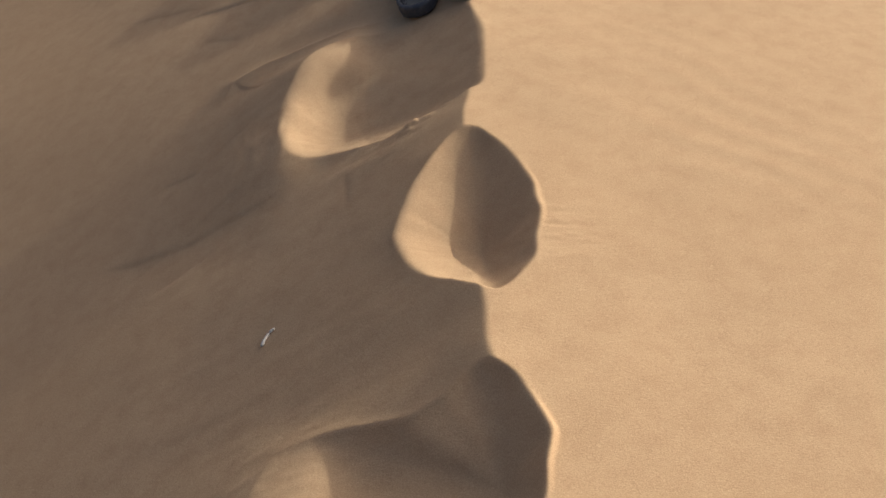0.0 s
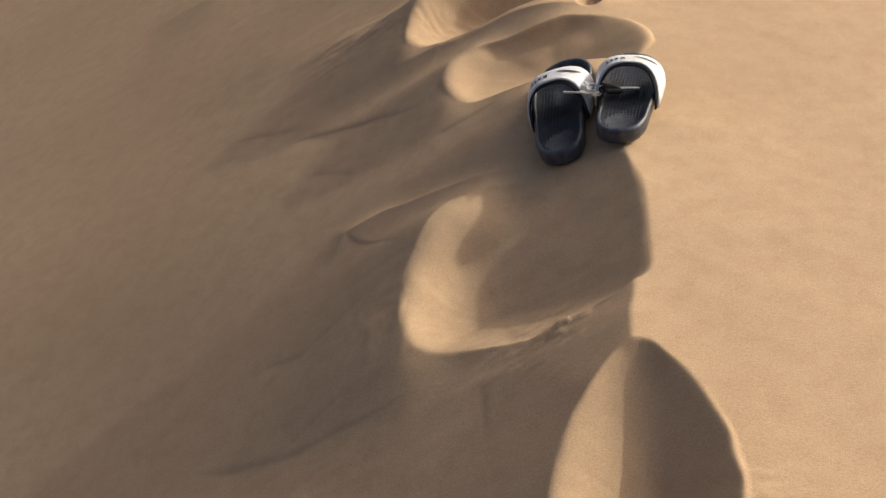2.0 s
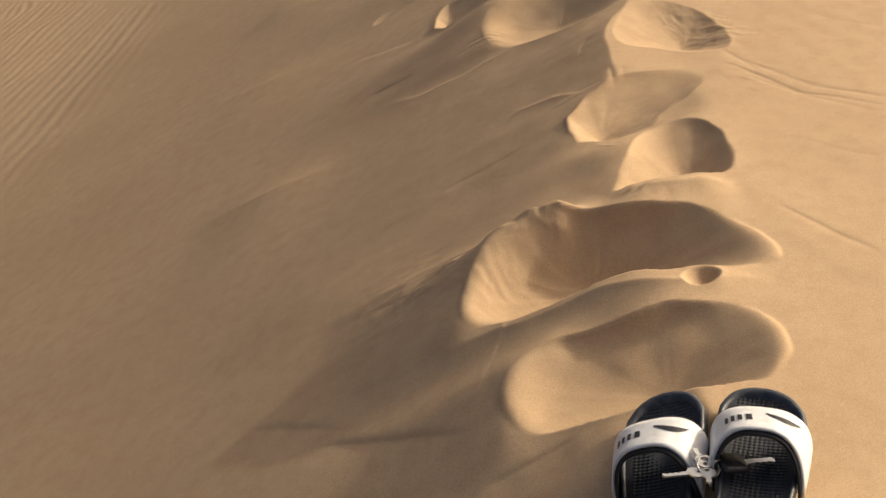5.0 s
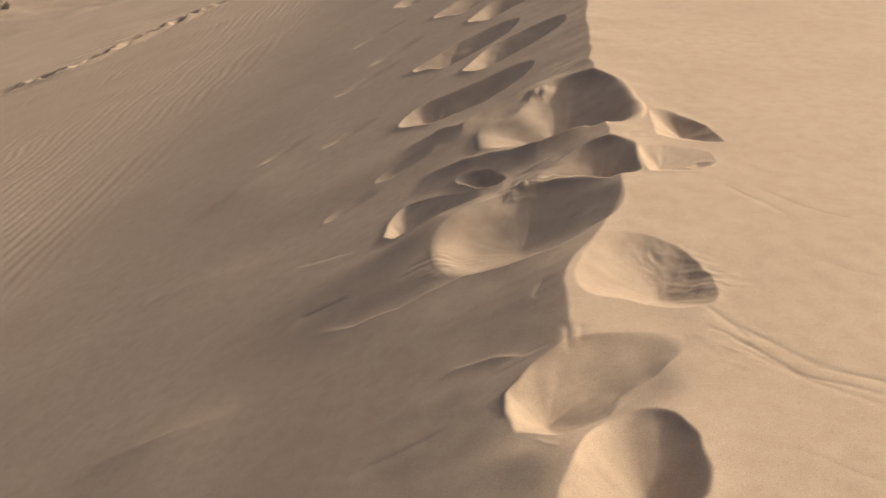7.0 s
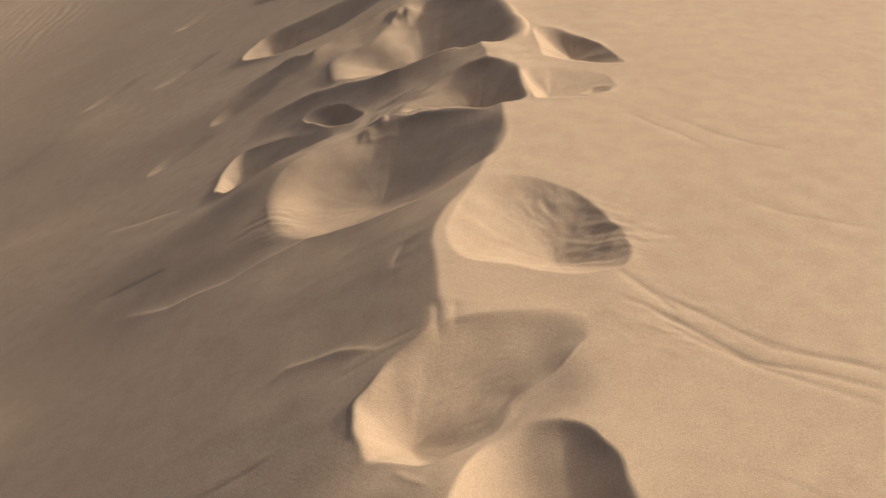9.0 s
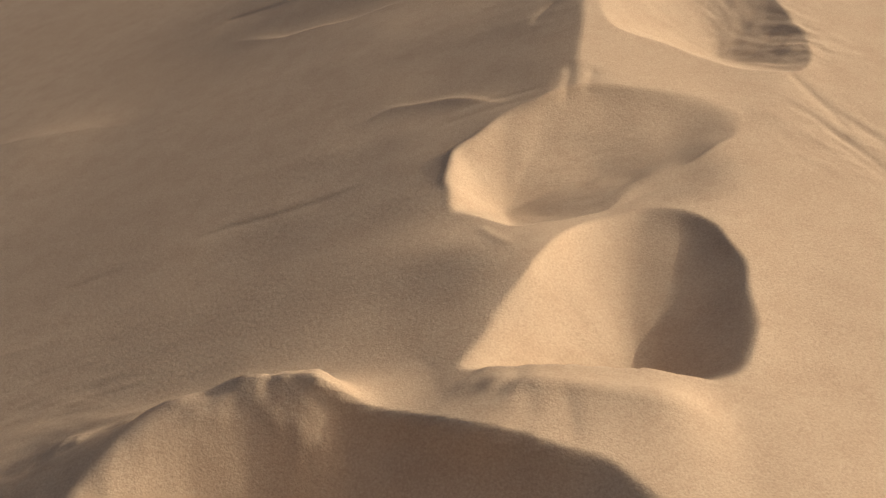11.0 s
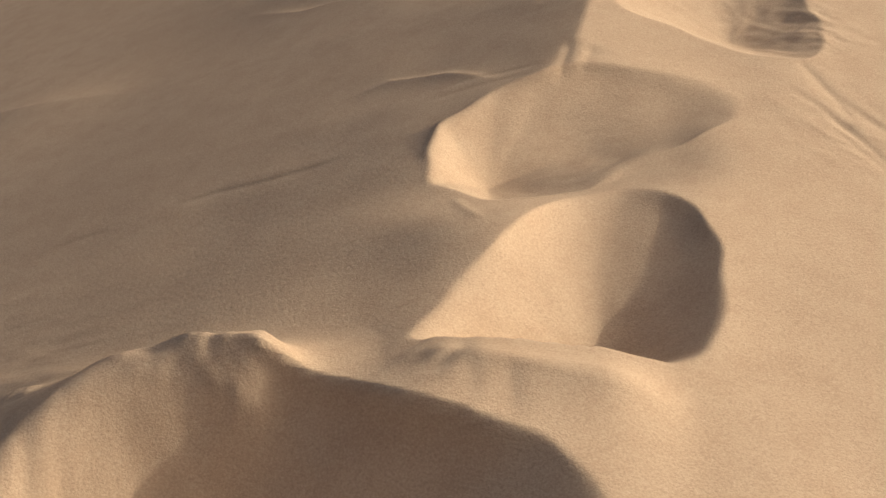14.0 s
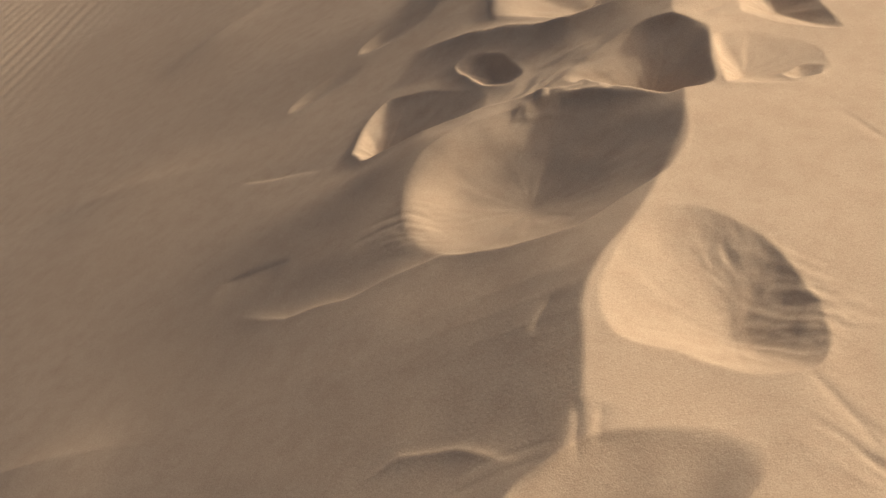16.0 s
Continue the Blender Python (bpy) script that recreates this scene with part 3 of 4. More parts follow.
def trodden(x, y):
    h = dune(x, y)
    shape = x.shape
    x, y, h = x.ravel(), y.ravel(), h.ravel()
    # small unevenness, wind ripples on the windward side, contour ripples low on the lee face
    d = x - crest_x(y)
    close = np.exp(-(d / 0.5) ** 2) * np.exp(-np.maximum(y - 6, 0))
    h += close * (0.003 * lattice(x, y, 0.16, 1) + 0.001 * lattice(x, y, 0.06, 2))
    # sand that ran down the lee face below the crest
    run = lattice(x * 0.14 + 0.35 * y, y, 0.022, 17) + 0.7 * lattice(x * 0.2 + 0.35 * y, y, 0.047, 18)
    h += 0.00045 * run * bump(-d / 0.1) * bump((0.85 + d) / 0.5) * (0.55 + 0.45 * lattice(x, y, 0.4, 19)) * bump((0.9 - y) / 0.6)
    # hummocks on the plain
    low = bump((-2.6 - h) / 0.25) * (np.abs(x) < 30) * (np.abs(y) < 60)
    h += low * (0.09 * np.maximum(lattice(x, y, 0.55, 41), 0) + 0.05 * lattice(x, y, 1.6, 42))
    h += 0.006 * lattice(x, y, 2.3, 3) * bump((np.abs(d) - 0.3) / 1.5)
    wander = 0.10 * lattice(x, y, 0.5, 4) + 0.03 * lattice(x, y, 0.17, 6)
    rip = np.sin(TAU * (0.51 * y + 0.86 * x + 1.1 * wander) / 0.085) * (0.7 + 0.6 * lattice(x, y, 0.35, 44))
    h += (0.00025 + 0.0002 * bump((0.6 - y) / 0.8)) * rip * bump((d - 0.12) / 0.25) * bump((14 - np.abs(y)) / 4)
    wave = 0.10 * lattice(x, y, 1.6, 7) + 0.06 * lattice(x, y, 0.5, 8)
    lee = np.sin(TAU * (x + wave) / 0.092) + 0.35 * np.sin(TAU * (x + 1.3 * wave) / 0.14)
    down = np.interp(y, KNEE_Y, KNEE)
    h += 0.0028 * lee * bump((-d - 2.0) / 0.9) * bump((down + 0.2 + d) / 0.8) * (0.55 + 0.45 * lattice(x, 0.5 * y, 0.6, 10))
    apron = np.sin(TAU * (0.6 * x - 0.8 * y + 2.5 * wave) / 0.24)
    h += 0.011 * apron * bump((-d - down - 0.3) / 0.5) * bump((down + 3.2 + d) / 1.5) * (0.5 + 0.5 * lattice(x, y, 1.3, 43))
    rng = random.Random(4)
    for k in range(90):
        f = k / 89
        px = float(np.interp(5 * f, range(6), TRAIL_X)) + rng.uniform(-0.08, 0.08)
        py = float(np.interp(5 * f, range(6), TRAIL_Y)) + rng.uniform(-0.08, 0.08)
        m = near(x, y, px, py, 0.6)
        g = ((x[m] - px) ** 2 + (y[m] - py) ** 2) / rng.uniform(0.06, 0.11) ** 2
        h[m] += 0.05 * (0.7 * np.exp(-g / 3) - 1.5 * np.exp(-g))
    for cx, cy, reach, high in MOUNDS:
        m = near(x, y, cx, cy, 7 * reach)
        fall = np.where(x[m] < cx, 2.6, 1.0)
        h[m] += high * np.exp(-(((x[m] - cx) / fall) ** 2 + (y[m] - cy) ** 2) / reach ** 2)
    ridges_first(h, x, y)
    far_steps(h, x, y)
    steps(h, x, y)
    for cx, cy, reach, high in LATE_MOUNDS:
        m = near(x, y, cx, cy, 7 * reach)
        fall = np.where(x[m] < cx, 2.6, 1.0)
        h[m] += high * np.exp(-(((x[m] - cx) / fall) ** 2 + (y[m] - cy) ** 2) / reach ** 2)
    ridges_last(h, x, y)
    for cx, cy, reach, heading, size, amount in CRUMBS:
        m = near(x, y, cx, cy, 3 * reach)
        g = np.exp(-((x[m] - cx) ** 2 + (y[m] - cy) ** 2) / reach ** 2)
        ca, sa = math.cos(radians(heading)), math.sin(radians(heading))
        u, v = (x[m] - cx) * ca + (y[m] - cy) * sa, (y[m] - cy) * ca - (x[m] - cx) * sa
        v = v + 0.5 * size * lattice(x[m], y[m], 0.06, 34)
        n = lattice(0.30 * u + 3, v + 5, size, 31) + 0.6 * lattice(0.45 * u + 7, v + 2, size * 0.6, 32)
        h[m] += 0.45 * amount * g * n
    for row in SCARPS:
        scarp(h, x, y, *row)
    return h.reshape(shape)


def growing(start, step, end, rate):
    """Coordinates from start towards end, with steps that grow."""
    out, at = [], start
    while abs(end - at) > step:
        at += math.copysign(step, end - start)
        out.append(at)
        step *= rate
    return out + [end]


GRID = []


def ground():
    xs = sorted(growing(-18.0, 0.2, -2500, 1.2)) + list(np.arange(-18.0, -7.6, 0.2)) + list(np.arange(-7.6, -0.8, 0.026)) \
        + list(np.arange(-0.8, -0.54, 0.006)) + list(np.arange(-0.54, 0.42, 0.0036)) + list(np.arange(0.42, 0.62, 0.006)) + [0.62] + growing(0.62, 0.009, 2500, 1.1)
    ys = sorted(growing(-1.75, 0.01, -2500, 1.18)) + list(np.arange(-1.75, 2.4, 0.0036)) + list(np.arange(2.4, 4.6, 0.010)) \
        + list(np.arange(4.6, 8.0, 0.024)) + list(np.arange(8.0, 11.4, 0.07)) + list(np.arange(11.4, 15.0, 0.04)) + list(np.arange(15.0, 17.0, 0.065)) + list(np.arange(17, 30, 0.2)) + [30.0] + growing(30.0, 0.25, 2500, 1.1)
    xs, ys = np.array(xs), np.array(ys)
    gx, gy = np.meshgrid(xs, ys, indexing="xy")
    gz = trodden(gx, gy)
    GRID.append((xs, ys, gz))
    nx, ny = len(xs), len(ys)
    co = np.stack([gx, gy, gz], -1).reshape(-1, 3).astype(np.float32)
    i = np.arange(nx - 1)[None, :] + nx * np.arange(ny - 1)[:, None]
    quads = np.stack([i, i + 1, i + 1 + nx, i + nx], -1).reshape(-1, 4).astype(np.int32)
    me = bpy.data.meshes.new("ground")
    me.vertices.add(len(co))
    me.vertices.foreach_set("co", co.ravel())
    me.loops.add(quads.size)
    me.loops.foreach_set("vertex_index", quads.ravel())
    me.polygons.add(len(quads))
    me.polygons.foreach_set("loop_start", np.arange(0, quads.size, 4, dtype=np.int32))
    me.polygons.foreach_set("use_smooth", np.ones(len(quads), dtype=bool))
    me.update(calc_edges=True)
    me.materials.append(SAND)
    ob = new("ground", me)
    return tagged(ob, "wind-blown pale brown sand dune with trodden crest", "sand", kind="structure")


ground()
# ---- things ----


def part(name, bm, mat, parent, label=""):
    me = bpy.data.meshes.new(name)
    bm.to_mesh(me)
    bm.free()
    me.materials.append(mat)
    ob = new(name, me)
    ob.parent = parent
    if label:
        ob["label"] = label
    return ob


def smooth(bm):
    for f in bm.faces:
        f.smooth = True
    return bm


def skin(bm, rings, closed=True):
    """Quads between successive rings of points; returns the rows of vertices."""
    rows = [[bm.verts.new(p) for p in ring] for ring in rings]
    for a, b in zip(rows, rows[1:]):
        n = len(a)
        for i in range(n if closed else n - 1):
            j = (i + 1) % n
            bm.faces.new((a[i], a[j], b[j], b[i]))
    return rows


def tube(bm, points, radius, sides=7, taper=1.0):
    """A round bar along points."""
    rings = []
    for k, p in enumerate(points):
        a, b = Vector(points[max(k - 1, 0)]), Vector(points[min(k + 1, len(points) - 1)])
        way = (b - a).normalized()
        s = way.orthogonal().normalized()
        u = way.cross(s)
        r = radius * (1 + (taper - 1) * k / max(len(points) - 1, 1))
        rings.append([Vector(p) + (s * math.cos(TAU * i / sides) + u * math.sin(TAU * i / sides)) * r for i in range(sides)])
    rows = skin(bm, rings)
    bm.faces.new(rows[0][::-1])
    bm.faces.new(rows[-1])


def rubber_material(name, colour, dust, rough):
    m, nodes, links, b = material(name, rough)
    co = nodes.new("ShaderNodeTexCoord")
    n = noise_node(nodes, links, co, 60, 6, 0.65)
    f = noise_node(nodes, links, co, 900, 2)
    c = mixed(nodes, links, spread(nodes, links, n.outputs[0], 0.45, 0.85), colour, dust)
    links.new(c, b.inputs["Base Color"])
    bm = nodes.new("ShaderNodeBump")
    bm.inputs["Distance"].default_value, bm.inputs["Strength"].default_value = 0.0006, 0.4
    links.new(f.outputs[0], bm.inputs["Height"])
    links.new(bm.outputs[0], b.inputs["Normal"])
    return m


SOLE = rubber_material("dark_rubber", (0.032, 0.040, 0.056), (0.13, 0.125, 0.12), 0.42)
BED = rubber_material("black_foam", (0.010, 0.013, 0.020), (0.05, 0.05, 0.05), 0.55)
WHITE = rubber_material("white_strap", (0.78, 0.78, 0.78), (0.60, 0.56, 0.50), 0.5)
LINING = rubber_material("black_lining", (0.008, 0.008, 0.010), (0.03, 0.028, 0.026), 0.7)
PRINT = rubber_material("black_print", (0.012, 0.012, 0.014), (0.03, 0.03, 0.03), 0.5)
STEEL = material("key_steel", 0.32, 1.0, (0.62, 0.61, 0.58))[0]
FOB = rubber_material("black_plastic", (0.012, 0.012, 0.013), (0.05, 0.045, 0.04), 0.35)

# ---- the pair of slide sandals on the crest ----
L_SOLE = 0.295


def half_width(s):
    return float(np.interp(s, [0, 0.02, 0.06, 0.15, 0.3, 0.45, 0.62, 0.76, 0.88, 0.95, 0.985, 1],
                           [0.008, 0.022, 0.034, 0.042, 0.043, 0.046, 0.053, 0.057, 0.053, 0.040, 0.026, 0.008]))


def middle(s, side):
    """The bend of the sole's centre line: towards the big toe."""
    return side * (-0.006 * math.sin(math.pi * s) + 0.010 * s * s)


def outline(side, scale=1.0, n=30):
    pts = []
    ss = [0.5 - 0.5 * math.cos(math.pi * k / n) for k in range(n + 1)]
    for s in ss:
        pts.append((middle(s, side) + half_width(s) * scale, s))
    for s in ss[::-1]:
        pts.append((middle(s, side) - half_width(s) * scale, s))
    shrink = (1 - scale) * 0.35
    return [(x, (s * (1 - 2 * shrink) + shrink) * L_SOLE) for x, s in pts]


def top_z(y):
    s = y / L_SOLE
    return 0.027 - 0.006 * bump(np.float64((s - 0.25) / 0.5)) + 0.004 * max(s - 0.85, 0) / 0.15


def slide(side, m, label):
    thing = new("slide_sandal")
    thing.matrix_world = m
    tagged(thing, label, "sandal", "pair of slide sandals")
    # sole with rounded edges and a raised rim round the footbed
    bm = bmesh.new()
    levels = [(0.93, 0.0, 0), (0.985, 0.003, 0), (1.0, 0.012, 0), (0.985, 0.018, 0), (1.0, None, -0.004), (0.97, None, 0.0), (0.90, None, 0.0015), (0.86, None, -0.003), (0.84, None, -0.007)]
    rings = [[(x, y, (z if z is not None else float(top_z(y))) + dz) for x, y in outline(side, sc)] for sc, z, dz in levels]
    rows = skin(bm, rings)
    bm.faces.new(rows[0][::-1])
    bm.faces.new(rows[-1])
    bmesh.ops.recalc_face_normals(bm, faces=bm.faces)
    part("sole", smooth(bm), SOLE, thing, "dark grey-blue rubber sole with sand dust")
    # dished footbed with a fine zigzag relief
    bm = bmesh.new()
    n, w = 200, 52
    rows = []
    for k in range(n + 1):
        s = 0.025 + 0.95 * k / n
        y = s * L_SOLE
        row = []
        for i in range(w + 1):
            q = -1 + 2 * i / w
            x = middle(s, side) + q * half_width(s) * 0.855
            zig = 0.0009 * math.sin(TAU * (y + x) / 0.0115) * math.sin(TAU * (y - x) / 0.0115)
            z = float(top_z(y)) - 0.0065 + 0.004 * q * q + (zig if abs(q) < 0.8 else 0) - 0.003 * math.exp(-((s - 0.17) / 0.1) ** 2)
            row.append(bm.verts.new((x, y, z)))
        rows.append(row)
    for a, b in zip(rows, rows[1:]):
        for i in range(w):
            bm.faces.new((a[i], a[i + 1], b[i + 1], b[i]))
    part("footbed", smooth(bm), BED, thing, "black textured footbed")
    # arched strap over the forefoot, black lining below it
    def arch(y0, y1, gap, thick, name, mat, text):
        bm = bmesh.new()
        k, n = 8, 30
        layers = []
        for off in (gap + thick, gap):
            grid = []
            for a in range(k + 1):
                y = y0 + (y1 - y0) * a / k
                s = y / L_SOLE
                row = []
                for i in range(n + 1):
                    th = math.pi * i / n
                    c, sn = math.cos(th), math.sin(th)
                    hgt = 0.034 + 0.014 * (y1 - y) / (y1 - y0) + off
                    x = middle(s, side) + (half_width(s) + 0.001 + off) * math.copysign(abs(c) ** 0.72, c)
                    z = 0.008 + (float(top_z(y)) - 0.008 + hgt) * sn ** 0.75
                    sweep = -(1 - sn) * (0.036 - 0.022 * a / k)
                    row.append((x, y + sweep, z))
                grid.append(row)
            layers.append(grid)
        outer, inner = ([[bm.verts.new(p) for p in row] for row in g] for g in layers)
        for a in range(k):
            for i in range(n):
                bm.faces.new((outer[a][i], outer[a][i + 1], outer[a + 1][i + 1], outer[a + 1][i]))
                bm.faces.new((inner[a][i], inner[a + 1][i], inner[a + 1][i + 1], inner[a][i + 1]))
        for i in range(n):
            bm.faces.new((outer[0][i], inner[0][i], inner[0][i + 1], outer[0][i + 1]))
            bm.faces.new((outer[k][i], outer[k][i + 1], inner[k][i + 1], inner[k][i]))
        for a in range(k):
            bm.faces.new((outer[a][0], outer[a + 1][0], inner[a + 1][0], inner[a][0]))
            bm.faces.new((outer[a][n], inner[a][n], inner[a + 1][n], outer[a + 1][n]))
        bmesh.ops.recalc_face_normals(bm, faces=bm.faces)
        return part(name, smooth(bm), mat, thing, text), layers[0]
    arch(0.146, 0.217, -0.001, 0.003, "lining", LINING, "black padded strap lining")
    strap, face = arch(0.153, 0.212, 0.0022, 0.003, "strap", WHITE, "white moulded strap")
    # printed mark on the strap: a curved tapering sweep and bars for the lettering
    def on_strap(u, v):
        """A point on the strap's face: u across (0..1), v from rear to front (0..1), a little proud."""
        a, i = min(v * 8, 7.999), min(u * 30, 29.999)
        a0, i0 = int(a), int(i)
        fa, fi = a - a0, i - i0
        p = [Vector(face[a0 + p0][i0 + p1]) for p0 in (0, 1) for p1 in (0, 1)]
        q = (p[0] * (1 - fi) + p[1] * fi) * (1 - fa) + (p[2] * (1 - fi) + p[3] * fi) * fa
        nrm = (p[1] - p[0]).cross(p[2] - p[0]).normalized()
        if nrm.z < 0:
            nrm.negate()
        return q + nrm * 0.0008
    bm = bmesh.new()
    steps = 24
    up, lo = [], []
    for k in range(steps + 1):
        f = k / steps
        u = 0.48 - 0.24 * f
        c = 0.70 - 0.50 * f + 0.55 * f * f
        wd = 0.16 * math.sin(math.pi * min(f * 0.93 + 0.07, 1)) ** 0.8
        up.append(bm.verts.new(on_strap(u, min(c + wd * 0.5, 0.98))))
        lo.append(bm.verts.new(on_strap(u, max(c - wd * 0.5, 0.02))))
    for k in range(steps):
        bm.faces.new((up[k], up[k + 1], lo[k + 1], lo[k]))
    part("logo_sweep", bm, PRINT, strap, "black curved printed mark")
    for k in range(4):
        bm = bmesh.new()
        u0 = 0.70 - 0.05 * k
        c = [bm.verts.new(on_strap(*q)) for q in ((u0, 0.40), (u0 - 0.028, 0.38), (u0 - 0.022, 0.62), (u0 + 0.006, 0.64))]
        bm.faces.new(c)
        part("print_bar", bm, PRINT, strap, "black printed bar")
    return thing


def surface(x, y):
    """The sand's height at a place."""
    xs, ys, gz = GRID[0]
    i, j = int(np.clip(np.searchsorted(xs, x) - 1, 0, len(xs) - 2)), int(np.clip(np.searchsorted(ys, y) - 1, 0, len(ys) - 2))
    fx, fy = (x - xs[i]) / (xs[i + 1] - xs[i]), (y - ys[j]) / (ys[j + 1] - ys[j])
    return float((gz[j, i] * (1 - fx) + gz[j, i + 1] * fx) * (1 - fy) + (gz[j + 1, i] * (1 - fx) + gz[j + 1, i + 1] * fx) * fy)


def rested(x, y, heading, length, width, sink=0.004, pitch=0.0):
    """The pose of a flat thing of that size whose heel-to-toe middle lies at x, y, laid on the sand."""
    ca, sa = math.sin(radians(heading)), math.cos(radians(heading))
    rows, zs = [], []
    for u in (-0.5, -0.25, 0, 0.25, 0.5):
        for v in (-0.5, 0, 0.5):
            px, py = x + ca * u * length + sa * v * width, y + sa * u * length - ca * v * width
            rows.append((u * length, v * width, 1))
            zs.append(surface(px, py))
    k = np.linalg.lstsq(np.array(rows), np.array(zs), rcond=None)[0]
    along, across = Vector((ca, sa, k[0] + pitch)).normalized(), Vector((sa, -ca, k[1]))
    up = across.cross(along).normalized()
    across = along.cross(up)
    m = Matrix((across, along, up)).transposed().to_4x4()
    m.translation = Vector((x, y, k[2] - sink))
    return m @ Matrix.Translation((0, -length / 2, 0))


left_pose = rested(-0.060, -0.020, 8, L_SOLE, 0.085, -0.004)
right_pose = rested(0.046, -0.044, 18, L_SOLE, 0.085, -0.012)
slide(1, left_pose, "black slide sandal with white strap, tilted on the sand crest")
slide(-1, right_pose, "black slide sandal with white strap, lying flat on the sand crest")

# ---- the bunch of keys that lies across both sandals ----
def key_blade(bm, length, width=0.007, thick=0.0022):
    teeth = [(0, width / 2), (length * 0.96, width / 2), (length, 0.0), (length * 0.95, -width / 2)]
    k = 7
    for i in range(k):
        x = length * (0.9 - 0.75 * i / k)
        teeth += [(x, -width / 2 + (0.0022 if i % 2 else 0.0004))]
    teeth += [(0, -width / 2)]
    vs = [[bm.verts.new((x, y, z)) for x, y in teeth] for z in (-thick / 2, thick / 2)]
    bm.faces.new(vs[0][::-1])
    bm.faces.new(vs[1])
    n = len(teeth)
    for i in range(n):
        bm.faces.new((vs[0][i], vs[0][(i + 1) % n], vs[1][(i + 1) % n], vs[1][i]))


def ring_bar(bm, radius, bar, z=0.0, turns=1.0, squash=1.0):
    pts = [(radius * math.cos(TAU * turns * i / 26), radius * squash * math.sin(TAU * turns * i / 26), z + 0.0012 * i / 26) for i in range(27)]
    tube(bm, pts, bar, 7)


def keys(m):
    thing = new("key_bunch")
    thing.matrix_world = m
    tagged(thing, "steel keys and black car key ring lying across sandals", "keys")
    bm = bmesh.new()
    ring_bar(bm, 0.014, 0.0012)
    ob = part("split_ring", smooth(bm), STEEL, thing)
    ob.matrix_local = pose(0, 0, 0.008, 25, 10, 0)
    # flat keys with round bows
    for turn, length, x, y in ((192, 0.036, -0.018, -0.008), (100, 0.014, -0.002, 0.012), (255, 0.014, -0.004, -0.010)):
        bm = bmesh.new()
        outer = [(0.011 * math.cos(TAU * i / 20), 0.0105 * math.sin(TAU * i / 20)) for i in range(20)]
        inner = [(-0.005 + 0.003 * math.cos(TAU * i / 20), 0.003 * math.sin(TAU * i / 20)) for i in range(20)]
        rings = [[(x0, y0, z) for x0, y0 in prof] for prof, z in ((inner, 0.0011), (outer, 0.0011), (outer, -0.0011), (inner, -0.0011), (inner, 0.0011))]
        skin(bm, rings)
        bmesh.ops.remove_doubles(bm, verts=bm.verts, dist=1e-5)
        ob = part("key_bow", bm, STEEL, thing, "round steel key head")
        ob.matrix_local = pose(x, y, 0.007, 4, -8, turn)
        bm = bmesh.new()
        key_blade(bm, length)
        blade_ob = part("key_blade", bm, STEEL, ob)
        blade_ob.matrix_local = pose(0.009, 0, 0)
    # car key: rounded black body with folded-out blade
    bm = bmesh.new()
    rings = []
    for z, sc in ((0, 0.84), (0.002, 0.97), (0.005, 1.0), (0.008, 0.97), (0.010, 0.84)):
        rings.append([(0.0165 * sc * math.copysign(abs(math.cos(TAU * i / 28)) ** 0.3, math.cos(TAU * i / 28)),
                       0.0165 * sc * math.copysign(abs(math.sin(TAU * i / 28)) ** 0.3, math.sin(TAU * i / 28)), z) for i in range(28)])
    rows = skin(bm, rings)
    bm.faces.new(rows[0][::-1])
    bm.faces.new(rows[-1])
    fob = part("key_fob", smooth(bm), FOB, thing, "black plastic car key body")
    fob.matrix_local = pose(0.030, 0.002, 0.004, 0, 4, 6)
    bm = bmesh.new()
    key_blade(bm, 0.040, 0.009, 0.0028)
    ob = part("key_blade", bm, STEEL, fob)
    ob.matrix_local = pose(0.0155, 0, 0.005)
    # a chain link between the ring and the car key
    bm = bmesh.new()
    ring_bar(bm, 0.007, 0.0011)
    ob = part("link", smooth(bm), STEEL, thing)
    ob.matrix_local = pose(0.012, 0.001, 0.008, 70, 0, 20)
    bm = bmesh.new()
    ring_bar(bm, 0.009, 0.0016, squash=0.8)
    ob = part("clasp", smooth(bm), STEEL, thing)
    ob.matrix_local = pose(-0.004, 0.010, 0.007, 15, -20, 60)


key_pose = (left_pose @ Vector((0.040, 0.125, 0.034)) + right_pose @ Vector((-0.040, 0.125, 0.034))) / 2
keys(Matrix.Translation(key_pose + Vector((0.004, -0.004, 0.006))) @ pose(0, 0, 0, -4, 6, 8))

# ---- a pale bit of straw on the lee face ----
STRAW = material("bleached_straw", 0.6, 0.0, (0.80, 0.76, 0.68))[0]


def straw(x, y):
    thing = new("straw_bit")
    z = surface(x, y)
    thing.matrix_world = Matrix.Translation((x, y, z))
    bm = bmesh.new()
    pts = []
    for k in range(9):
        a = -0.7 + 1.5 * k / 8
        px, py = 0.022 * math.sin(a) * 0.65, 0.022 * (1 - math.cos(a)) * -1.2 + 0.022 * a * 0.75
        pts.append((px, py, surface(x + px, y + py) - z + 0.002))
    tube(bm, pts, 0.0026, 6, 0.7)
    part("stalk", smooth(bm), STRAW, thing)
    tagged(thing, "short bleached curved straw lying on sand", "straw")


straw(-0.397, -0.938)

# ---- low scrub on the plain beyond the dune's foot ----
GREEN = rubber_material("scrub_green", (0.045, 0.085, 0.030), (0.13, 0.12, 0.05), 0.7)
DRY = rubber_material("scrub_dry", (0.19, 0.145, 0.085), (0.08, 0.07, 0.035), 0.8)


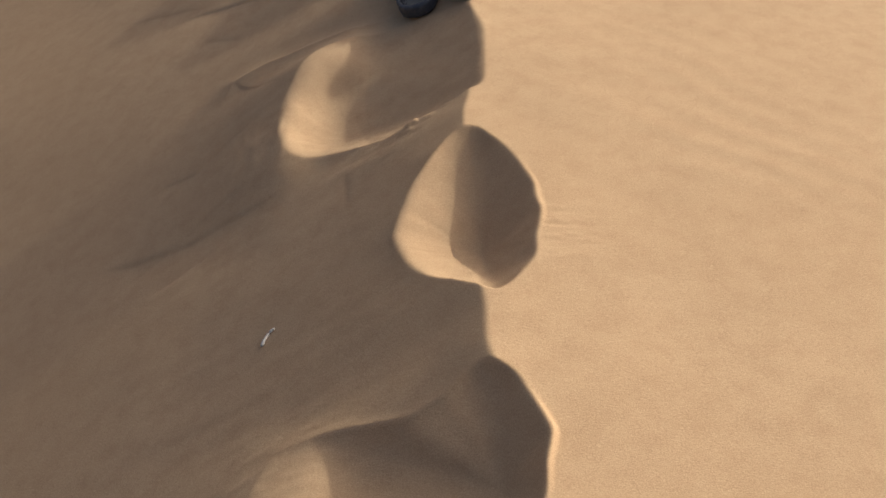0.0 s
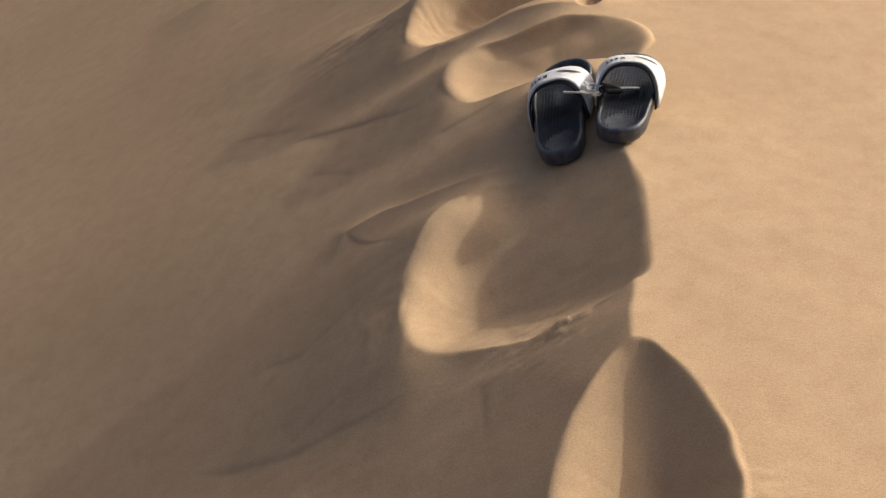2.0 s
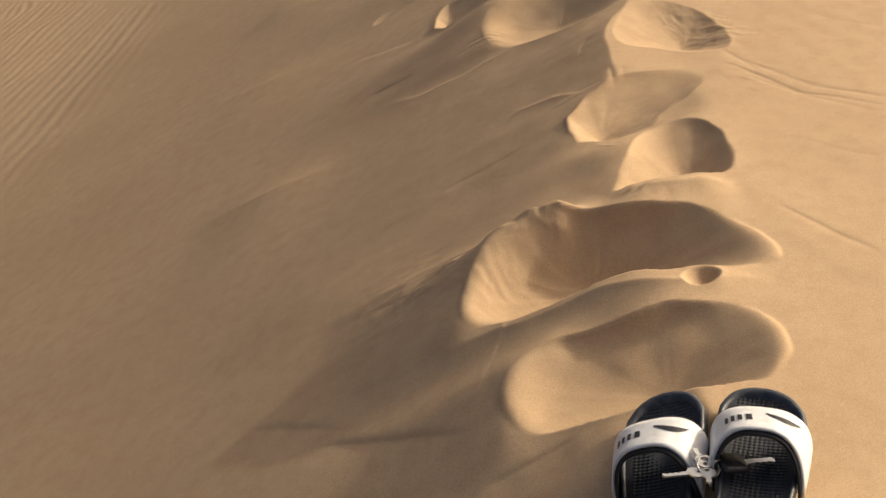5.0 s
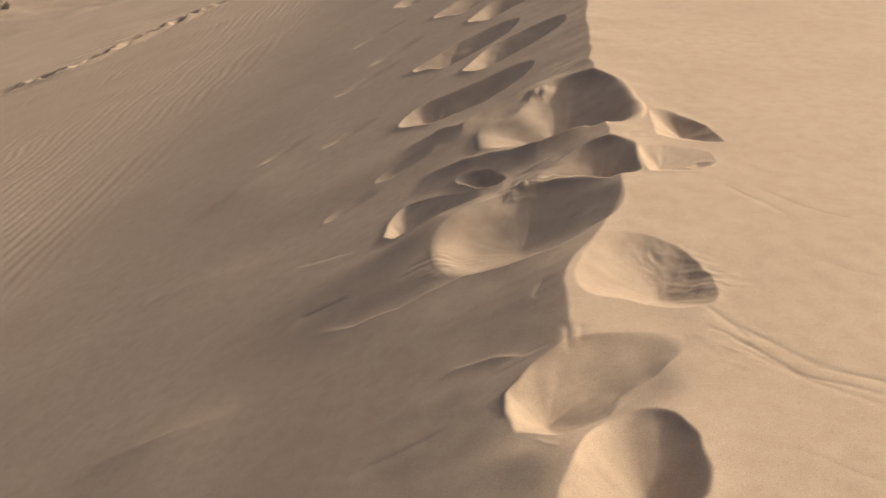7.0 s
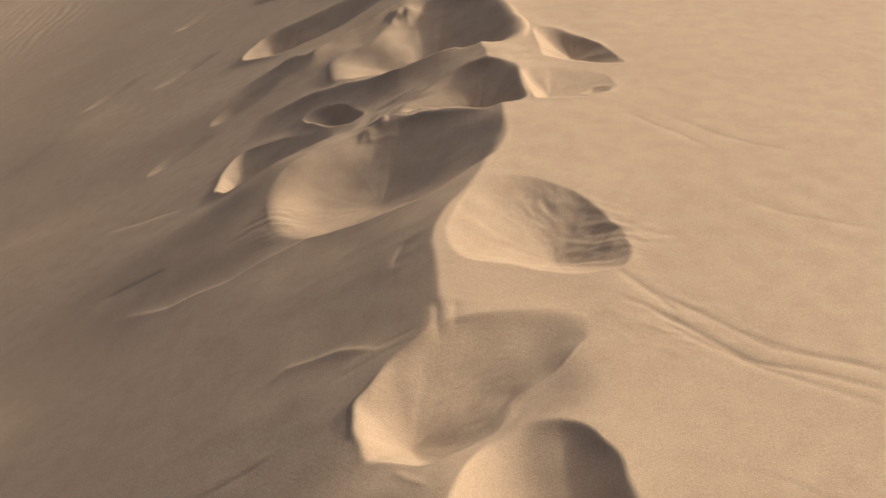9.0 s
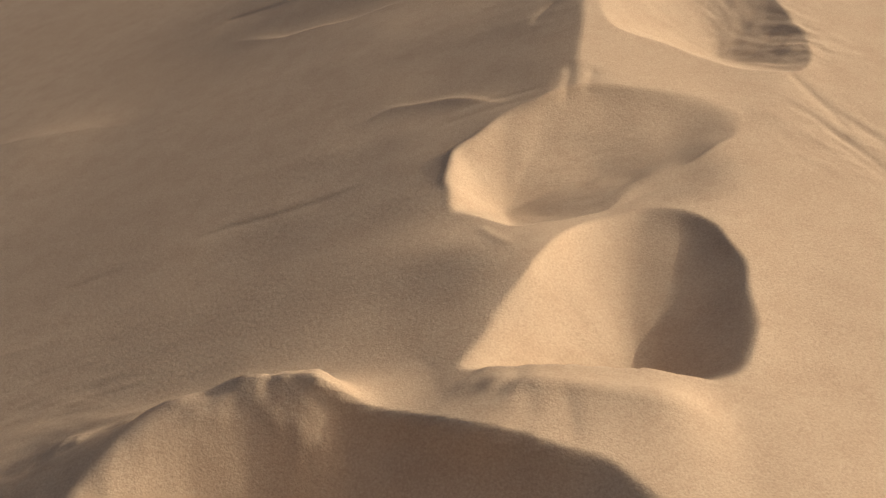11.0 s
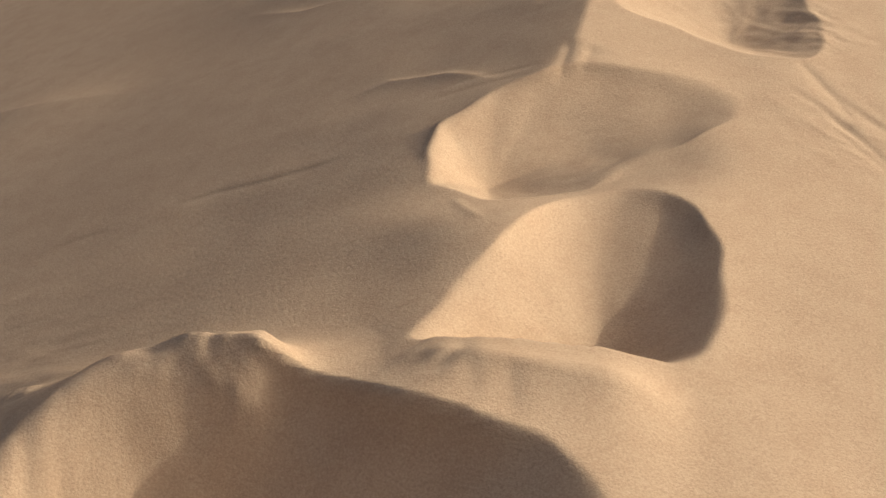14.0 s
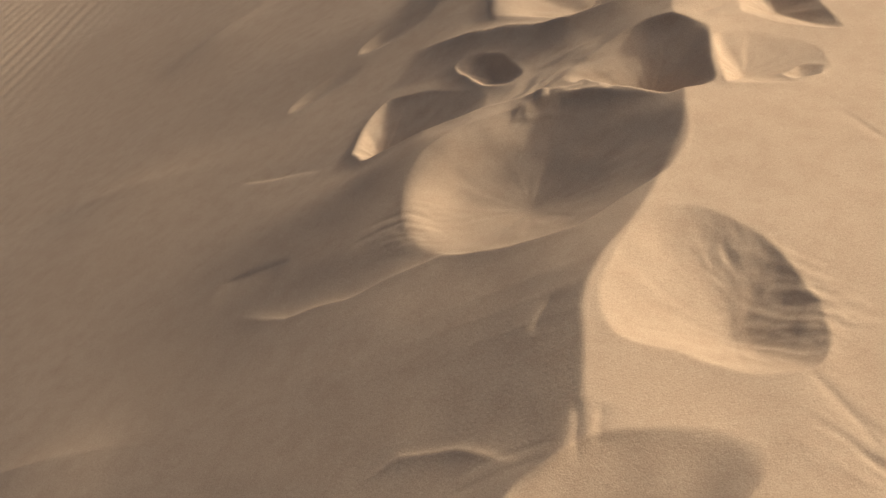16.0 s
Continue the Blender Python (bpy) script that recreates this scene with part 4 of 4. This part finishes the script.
def shrub(x, y, size, leaf_mat, label, seed):
    rng = random.Random(seed)
    thing = new("desert_shrub")
    z = surface(x, y)
    thing.matrix_world = Matrix.Translation((x, y, z - 0.02))
    tagged(thing, label, "shrub", "scrub on the plain")
    stems, leaves = bmesh.new(), bmesh.new()
    for k in range(26):
        a, lean = rng.uniform(0, TAU), rng.uniform(0.25, 1.25)
        ln = size * rng.uniform(0.45, 1.0) * (0.6 + 0.4 * math.cos(lean))
        base = Vector((rng.gauss(0, 0.12), rng.gauss(0, 0.12), 0)) * size
        tip = base + Vector((math.cos(a) * math.sin(lean), math.sin(a) * math.sin(lean), math.cos(lean) * 0.8 + 0.1)) * ln
        mid = (base + tip) / 2 + Vector((0, 0, 0.08 * size))
        tube(stems, [base, mid, tip], 0.012 * size, 4, 0.4)
        for i in range(14):
            p = base.lerp(tip, rng.uniform(0.3, 1.0)) + Vector([rng.gauss(0, 0.05) * size for _ in range(3)])
            w = Vector([rng.gauss(0, 1) for _ in range(3)]).normalized() * 0.07 * size
            v = w.orthogonal().normalized() * 0.022 * size
            q = [leaves.verts.new(p + d) for d in (-w, v, w, -v)]
            leaves.faces.new(q)
    part("stems", stems, DRY, thing)
    part("foliage", leaves, leaf_mat, thing)
    return thing


SHRUBS = [(-7.1, 25.4, 0.55, 1), (-13.8, 23.5, 0.42, 0), (-15.3, 26.2, 0.45, 0), (-15.8, 28.3, 0.5, 0), (-13.8, 26.1, 0.35, 0),
          (-13.4, 26.7, 0.3, 0), (-11.7, 24.8, 0.3, 0), (-13.0, 24.2, 0.25, 0), (-8.8, 26.2, 0.4, 1), (-9.7, 25.7, 0.3, 0), (-10.3, 24.0, 0.28, 0),
          (-12.2, 29.5, 0.5, 0), (-17.0, 24.5, 0.45, 0), (-11.4, 22.6, 0.26, 0), (-9.2, 23.9, 0.22, 0), (-10.9, 26.6, 0.34, 0), (-14.6, 24.6, 0.36, 0),
          (-7.9, 26.9, 0.34, 1), (-12.6, 27.6, 0.4, 0)]
for k, (sx, sy, size, lush) in enumerate(SHRUBS):
    shrub(sx, sy, size, GREEN if lush else DRY, "low leafy green desert shrub on the sandy plain" if lush else "low dry brown desert shrub on the sandy plain", k)
